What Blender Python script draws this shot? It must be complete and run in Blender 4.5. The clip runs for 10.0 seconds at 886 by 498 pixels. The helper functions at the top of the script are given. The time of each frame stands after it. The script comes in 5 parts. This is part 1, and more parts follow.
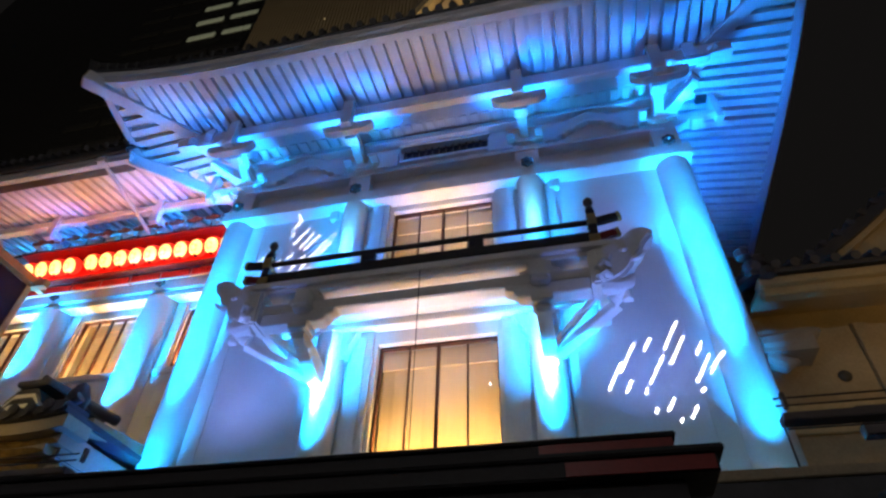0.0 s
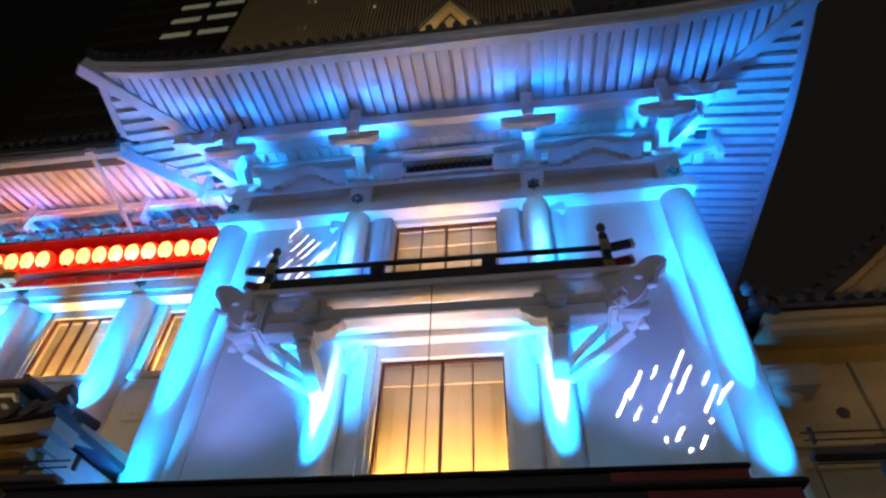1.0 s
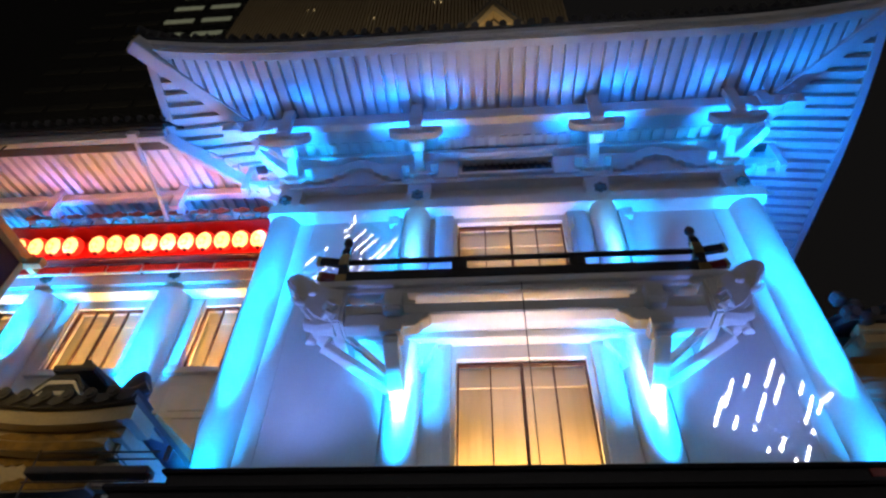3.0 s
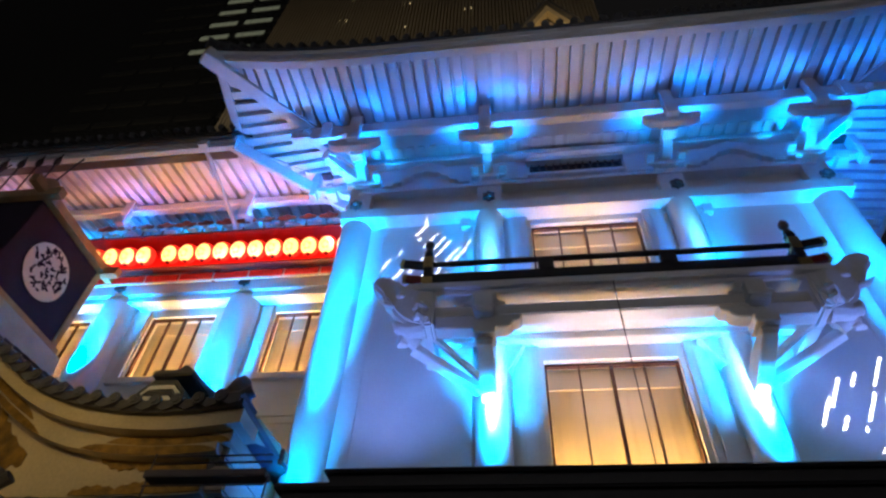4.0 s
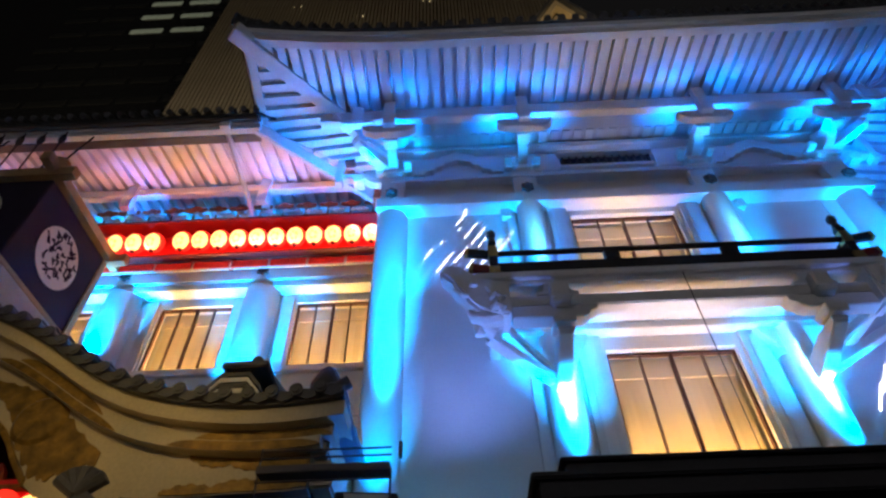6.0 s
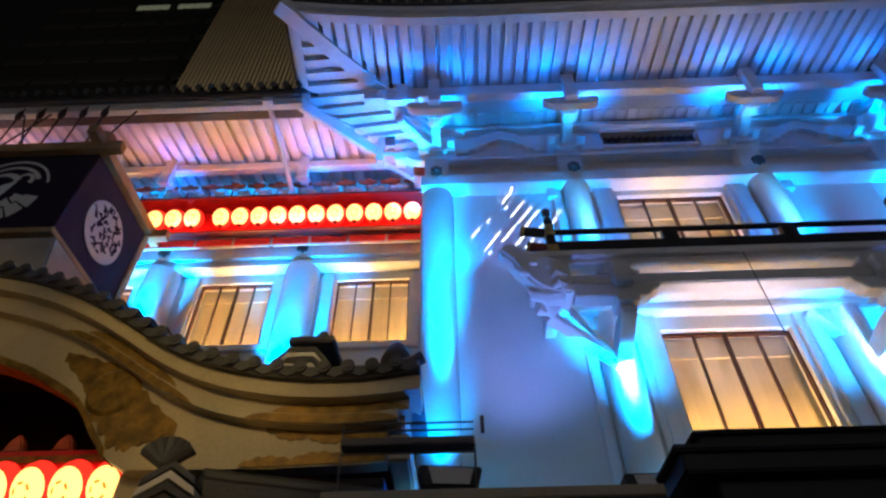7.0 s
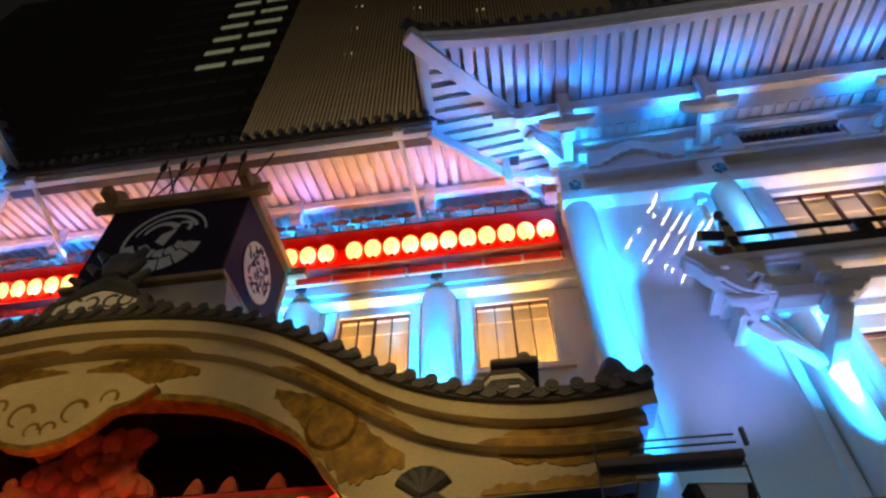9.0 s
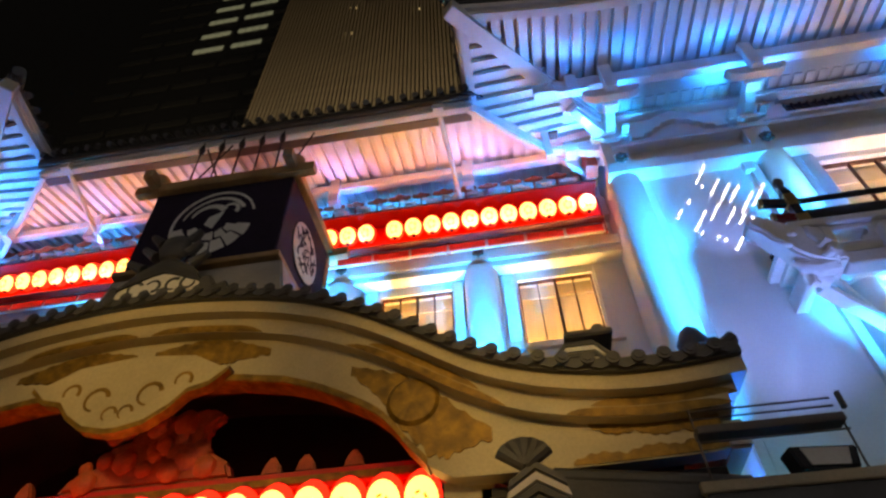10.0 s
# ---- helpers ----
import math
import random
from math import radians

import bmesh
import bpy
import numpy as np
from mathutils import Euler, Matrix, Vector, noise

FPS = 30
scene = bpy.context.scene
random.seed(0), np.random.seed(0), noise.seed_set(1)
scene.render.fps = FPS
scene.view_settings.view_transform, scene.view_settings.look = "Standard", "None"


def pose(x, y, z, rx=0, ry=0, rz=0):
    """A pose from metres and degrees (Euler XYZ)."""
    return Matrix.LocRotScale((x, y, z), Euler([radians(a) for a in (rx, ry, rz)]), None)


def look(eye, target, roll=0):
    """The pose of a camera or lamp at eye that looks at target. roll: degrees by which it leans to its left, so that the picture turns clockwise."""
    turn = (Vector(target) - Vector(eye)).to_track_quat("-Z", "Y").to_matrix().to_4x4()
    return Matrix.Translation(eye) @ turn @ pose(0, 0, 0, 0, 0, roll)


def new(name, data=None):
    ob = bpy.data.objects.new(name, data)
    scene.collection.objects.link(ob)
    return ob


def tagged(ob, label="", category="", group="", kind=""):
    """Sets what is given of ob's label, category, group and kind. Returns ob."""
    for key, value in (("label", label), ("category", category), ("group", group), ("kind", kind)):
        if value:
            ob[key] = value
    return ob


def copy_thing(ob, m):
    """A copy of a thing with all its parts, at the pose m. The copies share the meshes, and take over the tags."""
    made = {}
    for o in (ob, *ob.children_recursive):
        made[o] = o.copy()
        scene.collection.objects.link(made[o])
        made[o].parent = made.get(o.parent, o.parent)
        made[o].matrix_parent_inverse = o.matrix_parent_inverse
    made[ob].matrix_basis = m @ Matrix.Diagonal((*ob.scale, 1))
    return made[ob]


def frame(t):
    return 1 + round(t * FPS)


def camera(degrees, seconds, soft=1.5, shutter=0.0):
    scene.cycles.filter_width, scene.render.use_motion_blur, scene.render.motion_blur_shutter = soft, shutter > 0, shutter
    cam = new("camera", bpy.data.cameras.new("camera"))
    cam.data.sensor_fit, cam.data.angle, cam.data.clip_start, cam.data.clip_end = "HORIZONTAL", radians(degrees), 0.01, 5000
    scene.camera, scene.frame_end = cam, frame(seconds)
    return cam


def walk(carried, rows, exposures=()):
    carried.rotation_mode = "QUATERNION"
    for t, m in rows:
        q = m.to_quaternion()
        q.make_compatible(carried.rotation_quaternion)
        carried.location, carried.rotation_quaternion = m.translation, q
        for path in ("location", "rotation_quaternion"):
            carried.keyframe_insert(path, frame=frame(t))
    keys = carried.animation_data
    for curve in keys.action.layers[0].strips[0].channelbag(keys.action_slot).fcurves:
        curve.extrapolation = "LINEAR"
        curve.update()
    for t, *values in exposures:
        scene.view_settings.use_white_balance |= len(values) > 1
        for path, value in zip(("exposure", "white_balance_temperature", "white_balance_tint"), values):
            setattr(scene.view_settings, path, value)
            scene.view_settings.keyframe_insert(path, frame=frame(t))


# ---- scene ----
cam = camera(73.1, 10.0, soft=2.5)
PATH = [
    (0, (0.362, -0.132, 1.803), (0.002, 1.303, 3.149), 2.0),
    (0.5, (-0.113, -0.142, 1.821), (-0.419, 1.211, 3.261), 3.6),
    (1, (-0.563, -0.178, 1.844), (-0.787, 1.24, 3.237), 2.0),
    (1.5, (-1.053, -0.123, 1.826), (-1.215, 1.283, 3.239), 2.8),
    (2, (-1.532, -0.048, 1.801), (-1.59, 1.343, 3.238), 3.9),
    (2.5, (-2.035, 0.031, 1.824), (-2.167, 1.435, 3.242), 4.8),
    (2.7, (-2.23, 0.105, 1.83), (-2.355, 1.492, 3.265), 2.5),
    (3.8, (-3.305, 0.246, 1.79), (-3.498, 1.629, 3.222), 3.2),
    (4, (-3.506, 0.236, 1.796), (-3.736, 1.597, 3.243), 3.7),
    (4.5, (-4.011, 0.204, 1.778), (-4.24, 1.61, 3.181), 2.5),
    (5, (-4.517, 0.189, 1.763), (-4.754, 1.555, 3.204), 2.5),
    (5.2, (-4.707, 0.202, 1.773), (-4.857, 1.56, 3.234), -1.0),
    (6.3, (-6.025, 0.233, 1.816), (-6.04, 1.638, 3.239), -1.1),
    (6.5, (-6.215, 0.235, 1.81), (-6.266, 1.648, 3.225), 0.4),
    (7, (-6.624, 0.284, 1.799), (-6.661, 1.717, 3.194), -0.8),
    (7.5, (-7.155, 0.322, 1.814), (-7.162, 1.716, 3.249), -0.0),
    (8, (-7.683, 0.344, 1.831), (-7.813, 1.746, 3.251), -0.7),
    (8.5, (-8.199, 0.393, 1.855), (-8.309, 1.728, 3.34), -2.7),
    (9, (-8.733, 0.385, 1.846), (-8.919, 1.734, 3.31), -0.7),
    (9.5, (-9.27, 0.37, 1.833), (-9.467, 1.748, 3.269), -1.4),
    (10, (-9.75, 0.329, 1.839), (-9.94, 1.724, 3.259), -2.2),
]
walk(cam, [(t, look(eye, target, roll)) for t, eye, target, roll in PATH],
     [(0, 0.08, 6500, 10), (1.5, 0.12, 6700, 10), (4.5, -0.06, 6100, 10), (7.5, -0.06, 6050, 10), (8.2, 0.05, 6500, 10), (9, 0.2, 7000, 10), (10, 0.36, 7400, 10)])

# ---- light ----
world = bpy.data.worlds.new("night")
scene.world = world
world.use_nodes = True
world.node_tree.nodes["Background"].inputs["Color"].default_value = (0.42, 0.38, 0.36, 1)
world.node_tree.nodes["Background"].inputs["Strength"].default_value = 0.013
scene.view_settings.exposure = 0.0

CYAN, BLUE = (0.003, 0.34, 1.0), (0.01, 0.14, 1.0)


def spot(eye, target, power, colour, angle=50, blend=0.8, size=0.06):
    lamp = bpy.data.lights.new("spot", "SPOT")
    lamp.energy, lamp.color, lamp.spot_size, lamp.spot_blend, lamp.shadow_soft_size = power, colour, radians(angle), blend, size
    ob = new("spot_light", lamp)
    ob.matrix_world = look(eye, target)
    return ob


def area(eye, target, power, colour, w, h):
    lamp = bpy.data.lights.new("area", "AREA")
    lamp.shape, lamp.size, lamp.size_y, lamp.energy, lamp.color = "RECTANGLE", w, h, power, colour
    ob = new("area_light", lamp)
    ob.matrix_world = look(eye, target)
    return ob


# ---- materials ----
def mat(name, colour, rough=0.6, metal=0.0, vary=0.15, grain=6.0, bump=0.15, stain=1.2, glow=None, power=0.0, piece=0.0):
    m = bpy.data.materials.new(name)
    m.use_nodes = True
    nt = m.node_tree
    bsdf = nt.nodes["Principled BSDF"]
    link = nt.links.new
    co = nt.nodes.new("ShaderNodeTexCoord")
    n1 = nt.nodes.new("ShaderNodeTexNoise")
    n1.inputs["Scale"].default_value, n1.inputs["Detail"].default_value = stain, 5
    n2 = nt.nodes.new("ShaderNodeTexNoise")
    n2.inputs["Scale"].default_value, n2.inputs["Detail"].default_value = grain * 4, 6
    link(co.outputs["Object"], n1.inputs["Vector"])
    link(co.outputs["Object"], n2.inputs["Vector"])
    ramp = nt.nodes.new("ShaderNodeMapRange")
    ramp.inputs["From Min"].default_value, ramp.inputs["From Max"].default_value = 0.3, 0.7
    ramp.inputs["To Min"].default_value, ramp.inputs["To Max"].default_value = 1 - vary, 1 + vary * 0.4
    link(n1.outputs["Fac"], ramp.inputs["Value"])
    fine = nt.nodes.new("ShaderNodeMapRange")
    fine.inputs["From Min"].default_value, fine.inputs["From Max"].default_value = 0.3, 0.7
    fine.inputs["To Min"].default_value, fine.inputs["To Max"].default_value = 1 - vary * 0.5, 1 + vary * 0.2
    link(n2.outputs["Fac"], fine.inputs["Value"])
    mul = nt.nodes.new("ShaderNodeMath")
    mul.operation = "MULTIPLY"
    link(ramp.outputs["Result"], mul.inputs[0])
    link(fine.outputs["Result"], mul.inputs[1])
    last = mul.outputs["Value"]
    if piece:
        info = nt.nodes.new("ShaderNodeObjectInfo")
        pr = nt.nodes.new("ShaderNodeMapRange")
        pr.inputs["To Min"].default_value, pr.inputs["To Max"].default_value = 1 - piece, 1 + piece * 0.5
        link(info.outputs["Random"], pr.inputs["Value"])
        mul2 = nt.nodes.new("ShaderNodeMath")
        mul2.operation = "MULTIPLY"
        link(last, mul2.inputs[0])
        link(pr.outputs["Result"], mul2.inputs[1])
        last = mul2.outputs["Value"]
    vec = nt.nodes.new("ShaderNodeVectorMath")
    vec.operation = "SCALE"
    vec.inputs[0].default_value = colour
    link(last, vec.inputs["Scale"])
    link(vec.outputs["Vector"], bsdf.inputs["Base Color"])
    rr = nt.nodes.new("ShaderNodeMapRange")
    rr.inputs["To Min"].default_value, rr.inputs["To Max"].default_value = max(0.05, rough - 0.12), min(1, rough + 0.12)
    link(n2.outputs["Fac"], rr.inputs["Value"])
    link(rr.outputs["Result"], bsdf.inputs["Roughness"])
    bsdf.inputs["Metallic"].default_value = metal
    if bump:
        b = nt.nodes.new("ShaderNodeBump")
        b.inputs["Strength"].default_value, b.inputs["Distance"].default_value = bump, 0.02
        link(n2.outputs["Fac"], b.inputs["Height"])
        link(b.outputs["Normal"], bsdf.inputs["Normal"])
    if glow:
        bsdf.inputs["Emission Color"].default_value = (*glow, 1)
        bsdf.inputs["Emission Strength"].default_value = power
    return m


PLASTER = mat("white_plaster", (0.78, 0.77, 0.76), 0.7, vary=0.1, stain=0.5)
PAINT = mat("white_painted_wood", (0.8, 0.79, 0.77), 0.5, vary=0.12, stain=1.5, piece=0.1)
SOFFIT = mat("soffit_board", (0.72, 0.7, 0.68), 0.65, vary=0.15)
CREAM = mat("cream_lacquer_board", (0.58, 0.48, 0.28), 0.45, vary=0.22, stain=0.9)
GILT = mat("gilded_fitting", (0.3, 0.17, 0.025), 0.45, 0.45, vary=0.55, stain=5, grain=3.0, bump=0.9)
TILE = mat("grey_roof_tile", (0.075, 0.076, 0.08), 0.5, vary=0.3, stain=2, bump=0.3, piece=0.3)
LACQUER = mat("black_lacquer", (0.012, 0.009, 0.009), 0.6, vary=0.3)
# dark red lacquer; also the colour of red light painted on the canopy end
OXBLOOD = mat("dark_red_lacquer_and_red_light", (0.24, 0.018, 0.012), 0.4, vary=0.25)
BRASS = mat("brass_fitting", (0.55, 0.38, 0.15), 0.4, 0.8, vary=0.3)
BRONZE = mat("dark_bronze", (0.12, 0.1, 0.09), 0.4, 0.7, vary=0.3)
FRAME = mat("red_brown_window_frame", (0.06, 0.014, 0.01), 0.45, vary=0.25)
CURTAIN = mat("cream_curtain", (0.78, 0.68, 0.5), 0.9, vary=0.08)
RED = mat("red_paint", (0.75, 0.02, 0.012), 0.45, vary=0.2)
ORANGE = mat("vermilion_carving", (0.55, 0.12, 0.05), 0.55, vary=0.35, stain=4, bump=0.5)
PURPLE = mat("purple_cloth", (0.015, 0.006, 0.026), 0.9, vary=0.25, stain=3, bump=0.3)
CREST = mat("white_cloth_crest", (0.75, 0.73, 0.68), 0.9, vary=0.1)
WOOD = mat("plain_cypress_wood", (0.42, 0.27, 0.12), 0.6, vary=0.3, stain=2)
GREYCLOTH = mat("grey_canvas", (0.45, 0.42, 0.38), 0.9, vary=0.2, stain=1.5)
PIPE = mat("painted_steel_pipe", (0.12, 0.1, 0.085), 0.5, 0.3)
BLACK = mat("black_steel", (0.02, 0.02, 0.022), 0.5, 0.3)
CONCRETE = mat("stone_base", (0.4, 0.37, 0.33), 0.8, vary=0.2)
ASPHALT = mat("asphalt", (0.05, 0.05, 0.052), 0.85, vary=0.25, grain=20, bump=0.5)
PAVING = mat("granite_paving", (0.28, 0.27, 0.26), 0.7, vary=0.2)
OCHRE = mat("ochre_plaster", (0.5, 0.42, 0.28), 0.75, vary=0.25, stain=0.8)
LOUVRE = mat("beige_tower_cladding", (0.42, 0.36, 0.28), 0.6, vary=0.15, stain=0.1)
DARKGLASS = mat("dark_office_glass", (0.035, 0.036, 0.04), 0.25, vary=0.2)
PAPER = mat("glowing_lantern_paper", (0.9, 0.8, 0.6), 0.8, bump=0, glow=(1.0, 0.54, 0.13), power=2.5)
REDPAPER = mat("red_lantern_paper", (0.7, 0.03, 0.02), 0.8, bump=0, glow=(1.0, 0.025, 0.01), power=1.6)
INK = mat("red_ink", (0.55, 0.05, 0.02), 0.8, bump=0, glow=(1.0, 0.22, 0.02), power=1.6)
LIT = mat("lit_office_window", (0.5, 0.5, 0.4), 0.4, bump=0, glow=(0.8, 0.85, 0.55), power=0.1)
DIM = mat("dim_office_window", (0.04, 0.04, 0.04), 0.4, bump=0, glow=(0.5, 0.5, 0.4), power=0.0012)
BEACON = mat("small_wall_light", (0.8, 0.7, 0.5), 0.4, bump=0, glow=(1.0, 0.75, 0.35), power=0.35)
LENS = mat("floodlight_lens", (0.6, 0.75, 0.9), 0.2, bump=0, glow=(0.15, 0.65, 1.0), power=6.0)

GLASS = bpy.data.materials.new("window_glass")
GLASS.use_nodes = True
_b = GLASS.node_tree.nodes["Principled BSDF"]
_b.inputs["Transmission Weight"].default_value, _b.inputs["Roughness"].default_value, _b.inputs["IOR"].default_value = 1.0, 0.02, 1.3


# ---- shape helpers: each gives (vertices, faces) ----
def box(x0, x1, y0, y1, z0, z1):
    v = [(x, y, z) for x in (x0, x1) for y in (y0, y1) for z in (z0, z1)]
    return v, [(0, 1, 3, 2), (4, 6, 7, 5), (0, 4, 5, 1), (2, 3, 7, 6), (0, 2, 6, 4), (1, 5, 7, 3)]


def bar(p, q, w, h, up=(0, 0, 1)):
    """A square bar from p to q, w wide and h high."""
    p, q = Vector(p), Vector(q)
    d = (q - p).normalized()
    side = d.cross(Vector(up)).normalized()
    top = side.cross(d)
    v = [tuple(e + side * a * w / 2 + top * b * h / 2) for e in (p, q) for a, b in ((-1, -1), (1, -1), (1, 1), (-1, 1))]
    return v, [(0, 1, 2, 3), (7, 6, 5, 4), (0, 4, 5, 1), (1, 5, 6, 2), (2, 6, 7, 3), (3, 7, 4, 0)]


def rod(p, q, r, r2=None, n=12):
    p, q = Vector(p), Vector(q)
    d = (q - p).normalized()
    a = d.orthogonal().normalized()
    b = d.cross(a)
    r2 = r if r2 is None else r2
    v = []
    for e, rad in ((p, r), (q, r2)):
        v += [tuple(e + (a * math.cos(k * math.tau / n) + b * math.sin(k * math.tau / n)) * rad) for k in range(n)]
    f = [(k, (k + 1) % n, n + (k + 1) % n, n + k) for k in range(n)]
    return v, f + [tuple(range(n))[::-1], tuple(range(n, 2 * n))]


def prism(profile, axis, a, b):
    """A closed outline drawn out along an axis from a to b."""
    put = {"x": lambda t, u, w: (t, u, w), "y": lambda t, u, w: (u, t, w), "z": lambda t, u, w: (u, w, t)}[axis]
    n = len(profile)
    v = [put(a, *p) for p in profile] + [put(b, *p) for p in profile]
    return v, [tuple(range(n))[::-1], tuple(range(n, 2 * n))] + [(k, (k + 1) % n, n + (k + 1) % n, n + k) for k in range(n)]


def lathe(profile, centre=(0, 0, 0), n=16, squash=1.0):
    """Rings of (radius, height) round a vertical axis."""
    v, f = [], []
    for r, z in profile:
        v += [(centre[0] + r * math.cos(k * math.tau / n), centre[1] + squash * r * math.sin(k * math.tau / n), centre[2] + z) for k in range(n)]
    for i in range(len(profile) - 1):
        f += [(i * n + k, i * n + (k + 1) % n, (i + 1) * n + (k + 1) % n, (i + 1) * n + k) for k in range(n)]
    return v, f + [tuple(range(n))[::-1], tuple(range((len(profile) - 1) * n, len(profile) * n))]


def band(line, section):
    """A section of (out, up) offsets swept along a line of (place, out direction)."""
    v, f, n = [], [], len(section)
    for (x, y, z), (ox, oy) in line:
        v += [(x + ox * o, y + oy * o, z + u) for o, u in section]
    for i in range(len(line) - 1):
        f += [(i * n + k, i * n + (k + 1) % n, (i + 1) * n + (k + 1) % n, (i + 1) * n + k) for k in range(n)]
    return v, f + [tuple(range(n))[::-1], tuple(range((len(line) - 1) * n, len(line) * n))]


def strip(cols, y0, y1):
    """A slab between y0 and y1 whose upper and lower edges follow columns of (x, top, bottom)."""
    v = []
    for x, top, bot in cols:
        v += [(x, y0, bot), (x, y0, top), (x, y1, top), (x, y1, bot)]
    f = []
    for i in range(len(cols) - 1):
        f += [(4 * i + k, 4 * i + (k + 1) % 4, 4 * i + 4 + (k + 1) % 4, 4 * i + 4 + k) for k in range(4)]
    e = 4 * (len(cols) - 1)
    return v, f + [(3, 2, 1, 0), (e, e + 1, e + 2, e + 3)]


def join(*geos):
    v, f = [], []
    for gv, gf in geos:
        k = len(v)
        v += list(gv)
        f += [tuple(i + k for i in face) for face in gf]
    return v, f


def moved(geo, x=0, y=0, z=0):
    return [(a + x, b + y, c + z) for a, b, c in geo[0]], geo[1]


def mesh(name, geo, material, bevel=0.0, smooth=True):
    me = bpy.data.meshes.new(name)
    me.from_pydata(geo[0], [], geo[1])
    bm = bmesh.new()
    bm.from_mesh(me)
    bmesh.ops.recalc_face_normals(bm, faces=bm.faces)
    if bevel:
        sharp = [e for e in bm.edges if len(e.link_faces) == 2 and e.calc_face_angle() > 0.6]
        bmesh.ops.bevel(bm, geom=sharp, offset=bevel, segments=2, affect="EDGES", clamp_overlap=True)
    bm.to_mesh(me)
    bm.free()
    me.materials.append(material)
    if smooth:
        me.shade_smooth()
        me.set_sharp_from_angle(angle=radians(35))
    return me


def part(name, geo, material, parent=None, label="", bevel=0.0):
    ob = new(name, mesh(name, geo, material, bevel))
    if parent:
        ob.parent = parent
    if label:
        ob["label"] = label
    return ob


def thing(name, label, category, group="", kind="", at=(0, 0, 0)):
    ob = new(name)
    ob.location = at
    ob.empty_display_size = 0.2
    return tagged(ob, label, category, group, kind)


def child(name, data, parent, place=(0, 0, 0)):
    ob = new(name, data)
    ob.parent = parent
    ob.location = place
    return ob


# ---- ground ----
g = part("ground", box(-600, 600, -600, 600, -0.3, 0.0), ASPHALT)
tagged(g, "dark asphalt street running past the theatre", "road", kind="structure")
p = part("pavement", box(-45, 25, -3.5, 7.0, 0.004, 0.2), PAVING, bevel=0.01)
tagged(p, "grey granite pavement in front of the theatre", "pavement", kind="structure")
k = part("kerb", box(-45, 25, -3.7, -3.504, 0.004, 0.215), CONCRETE, bevel=0.02)
tagged(k, "pale stone kerb along the pavement edge", "kerb", kind="structure")

# ---- theatre tower ----
CX, MX = -1.955, -15.25          # middle of the tower, middle of the whole front
AXES = (-5.0, -2.0, 2.0, 5.0)    # column lines from the tower's middle
HALF, FRONT, WALL = 8.1, 5.75, 8.87
BACK, LEFT_BACK = 15.0, 8.4


def lift(c):
    """Height of the eave at c metres from its corner."""
    return 13.84 + 0.6 * max(0.0, 1 - c / 4.2) ** 2.2


def eave_line(out=0.0, step=0.4):
    """The eave round three sides of a tower at its own middle: place and outward direction."""
    line = []
    n = int((BACK - FRONT) / step)
    for i in range(n + 1):
        y = LEFT_BACK - (LEFT_BACK - FRONT) * i / n
        line.append(((-HALF, y, lift(y - FRONT)), (-1, 0)))
    line[-1] = (line[-1][0], (-1, -1))
    m = int(2 * HALF / step)
    for i in range(1, m):
        x = -HALF + 2 * HALF * i / m
        line.append(((x, FRONT, lift(HALF - abs(x))), (0, -1)))
    for i in range(n + 1):
        y = FRONT + (BACK - FRONT) * i / n
        line.append(((HALF, y, lift(y - FRONT)), (1, 0)))
    line[-n - 1] = (line[-n - 1][0], (1, -1))
    return line


def window(parent, x0, x1, z0, z1, y, curtain_y, mullions=3):
    w = child("window", None, parent)
    w["label"] = "tall window with red-brown bars and a warmly lit curtain"
    t = 0.035
    part("frame", join(box(x0 - t, x0, y - 0.05, y + 0.05, z0 - t, z1 + t), box(x1, x1 + t, y - 0.05, y + 0.05, z0 - t, z1 + t),
                       box(x0, x1, y - 0.05, y + 0.05, z0 - t, z0), box(x0, x1, y - 0.05, y + 0.05, z1, z1 + t)), FRAME, w)
    for i in range(1, mullions + 1):
        x = x0 + (x1 - x0) * i / (mullions + 1)
        r = 0.028 if i == 2 else 0.014
        part("mullion", box(x - r, x + r, y - 0.04, y + 0.04, z0, z1), FRAME, w)
    for i in range(mullions + 1):
        a, b = (x0 + (x1 - x0) * j / (mullions + 1) for j in (i, i + 1))
        pane = part("pane", box(a + 0.02, b - 0.02, y - 0.004, y + 0.004, z0, z1), GLASS, w)
        pane.visible_shadow = False
    # pleated curtain a hand behind the glass
    n = 60
    line = []
    for i in range(n + 1):
        x = x0 - 0.05 + (x1 - x0 + 0.1) * i / n
        line.append((x, curtain_y + 0.004 * math.sin(i * 1.9) + 0.006 * math.sin(i * 0.7)))
    v = [(x, yy, z) for x, yy in line for z in (z0 - 0.1, z1 + 0.1)]
    f = [(2 * i, 2 * i + 1, 2 * i + 3, 2 * i + 2) for i in range(n)]
    part("curtain", (v, f), CURTAIN, w, "cream curtain lit from below")
    part("valance", box(x0 - 0.05, x1 + 0.05, curtain_y - 0.09, curtain_y - 0.05, z1 - (z1 - z0) * 0.13, z1 + 0.1), CURTAIN, w)
    return w


def wall_with_holes(x0, x1, z0, z1, y0, y1, holes):
    """A wall slab with rectangular openings through it, holes = (xa, xb, za, zb), all in one column of x."""
    out, xa, xb = [], holes[0][0], holes[0][1]
    out += [box(x0, xa, y0, y1, z0, z1), box(xb, x1, y0, y1, z0, z1)]
    z = z0
    for _, _, a, b in sorted(holes, key=lambda h: h[2]):
        out.append(box(xa, xb, y0, y1, z, a))
        z = b
    out.append(box(xa, xb, y0, y1, z, z1))
    return join(*out)


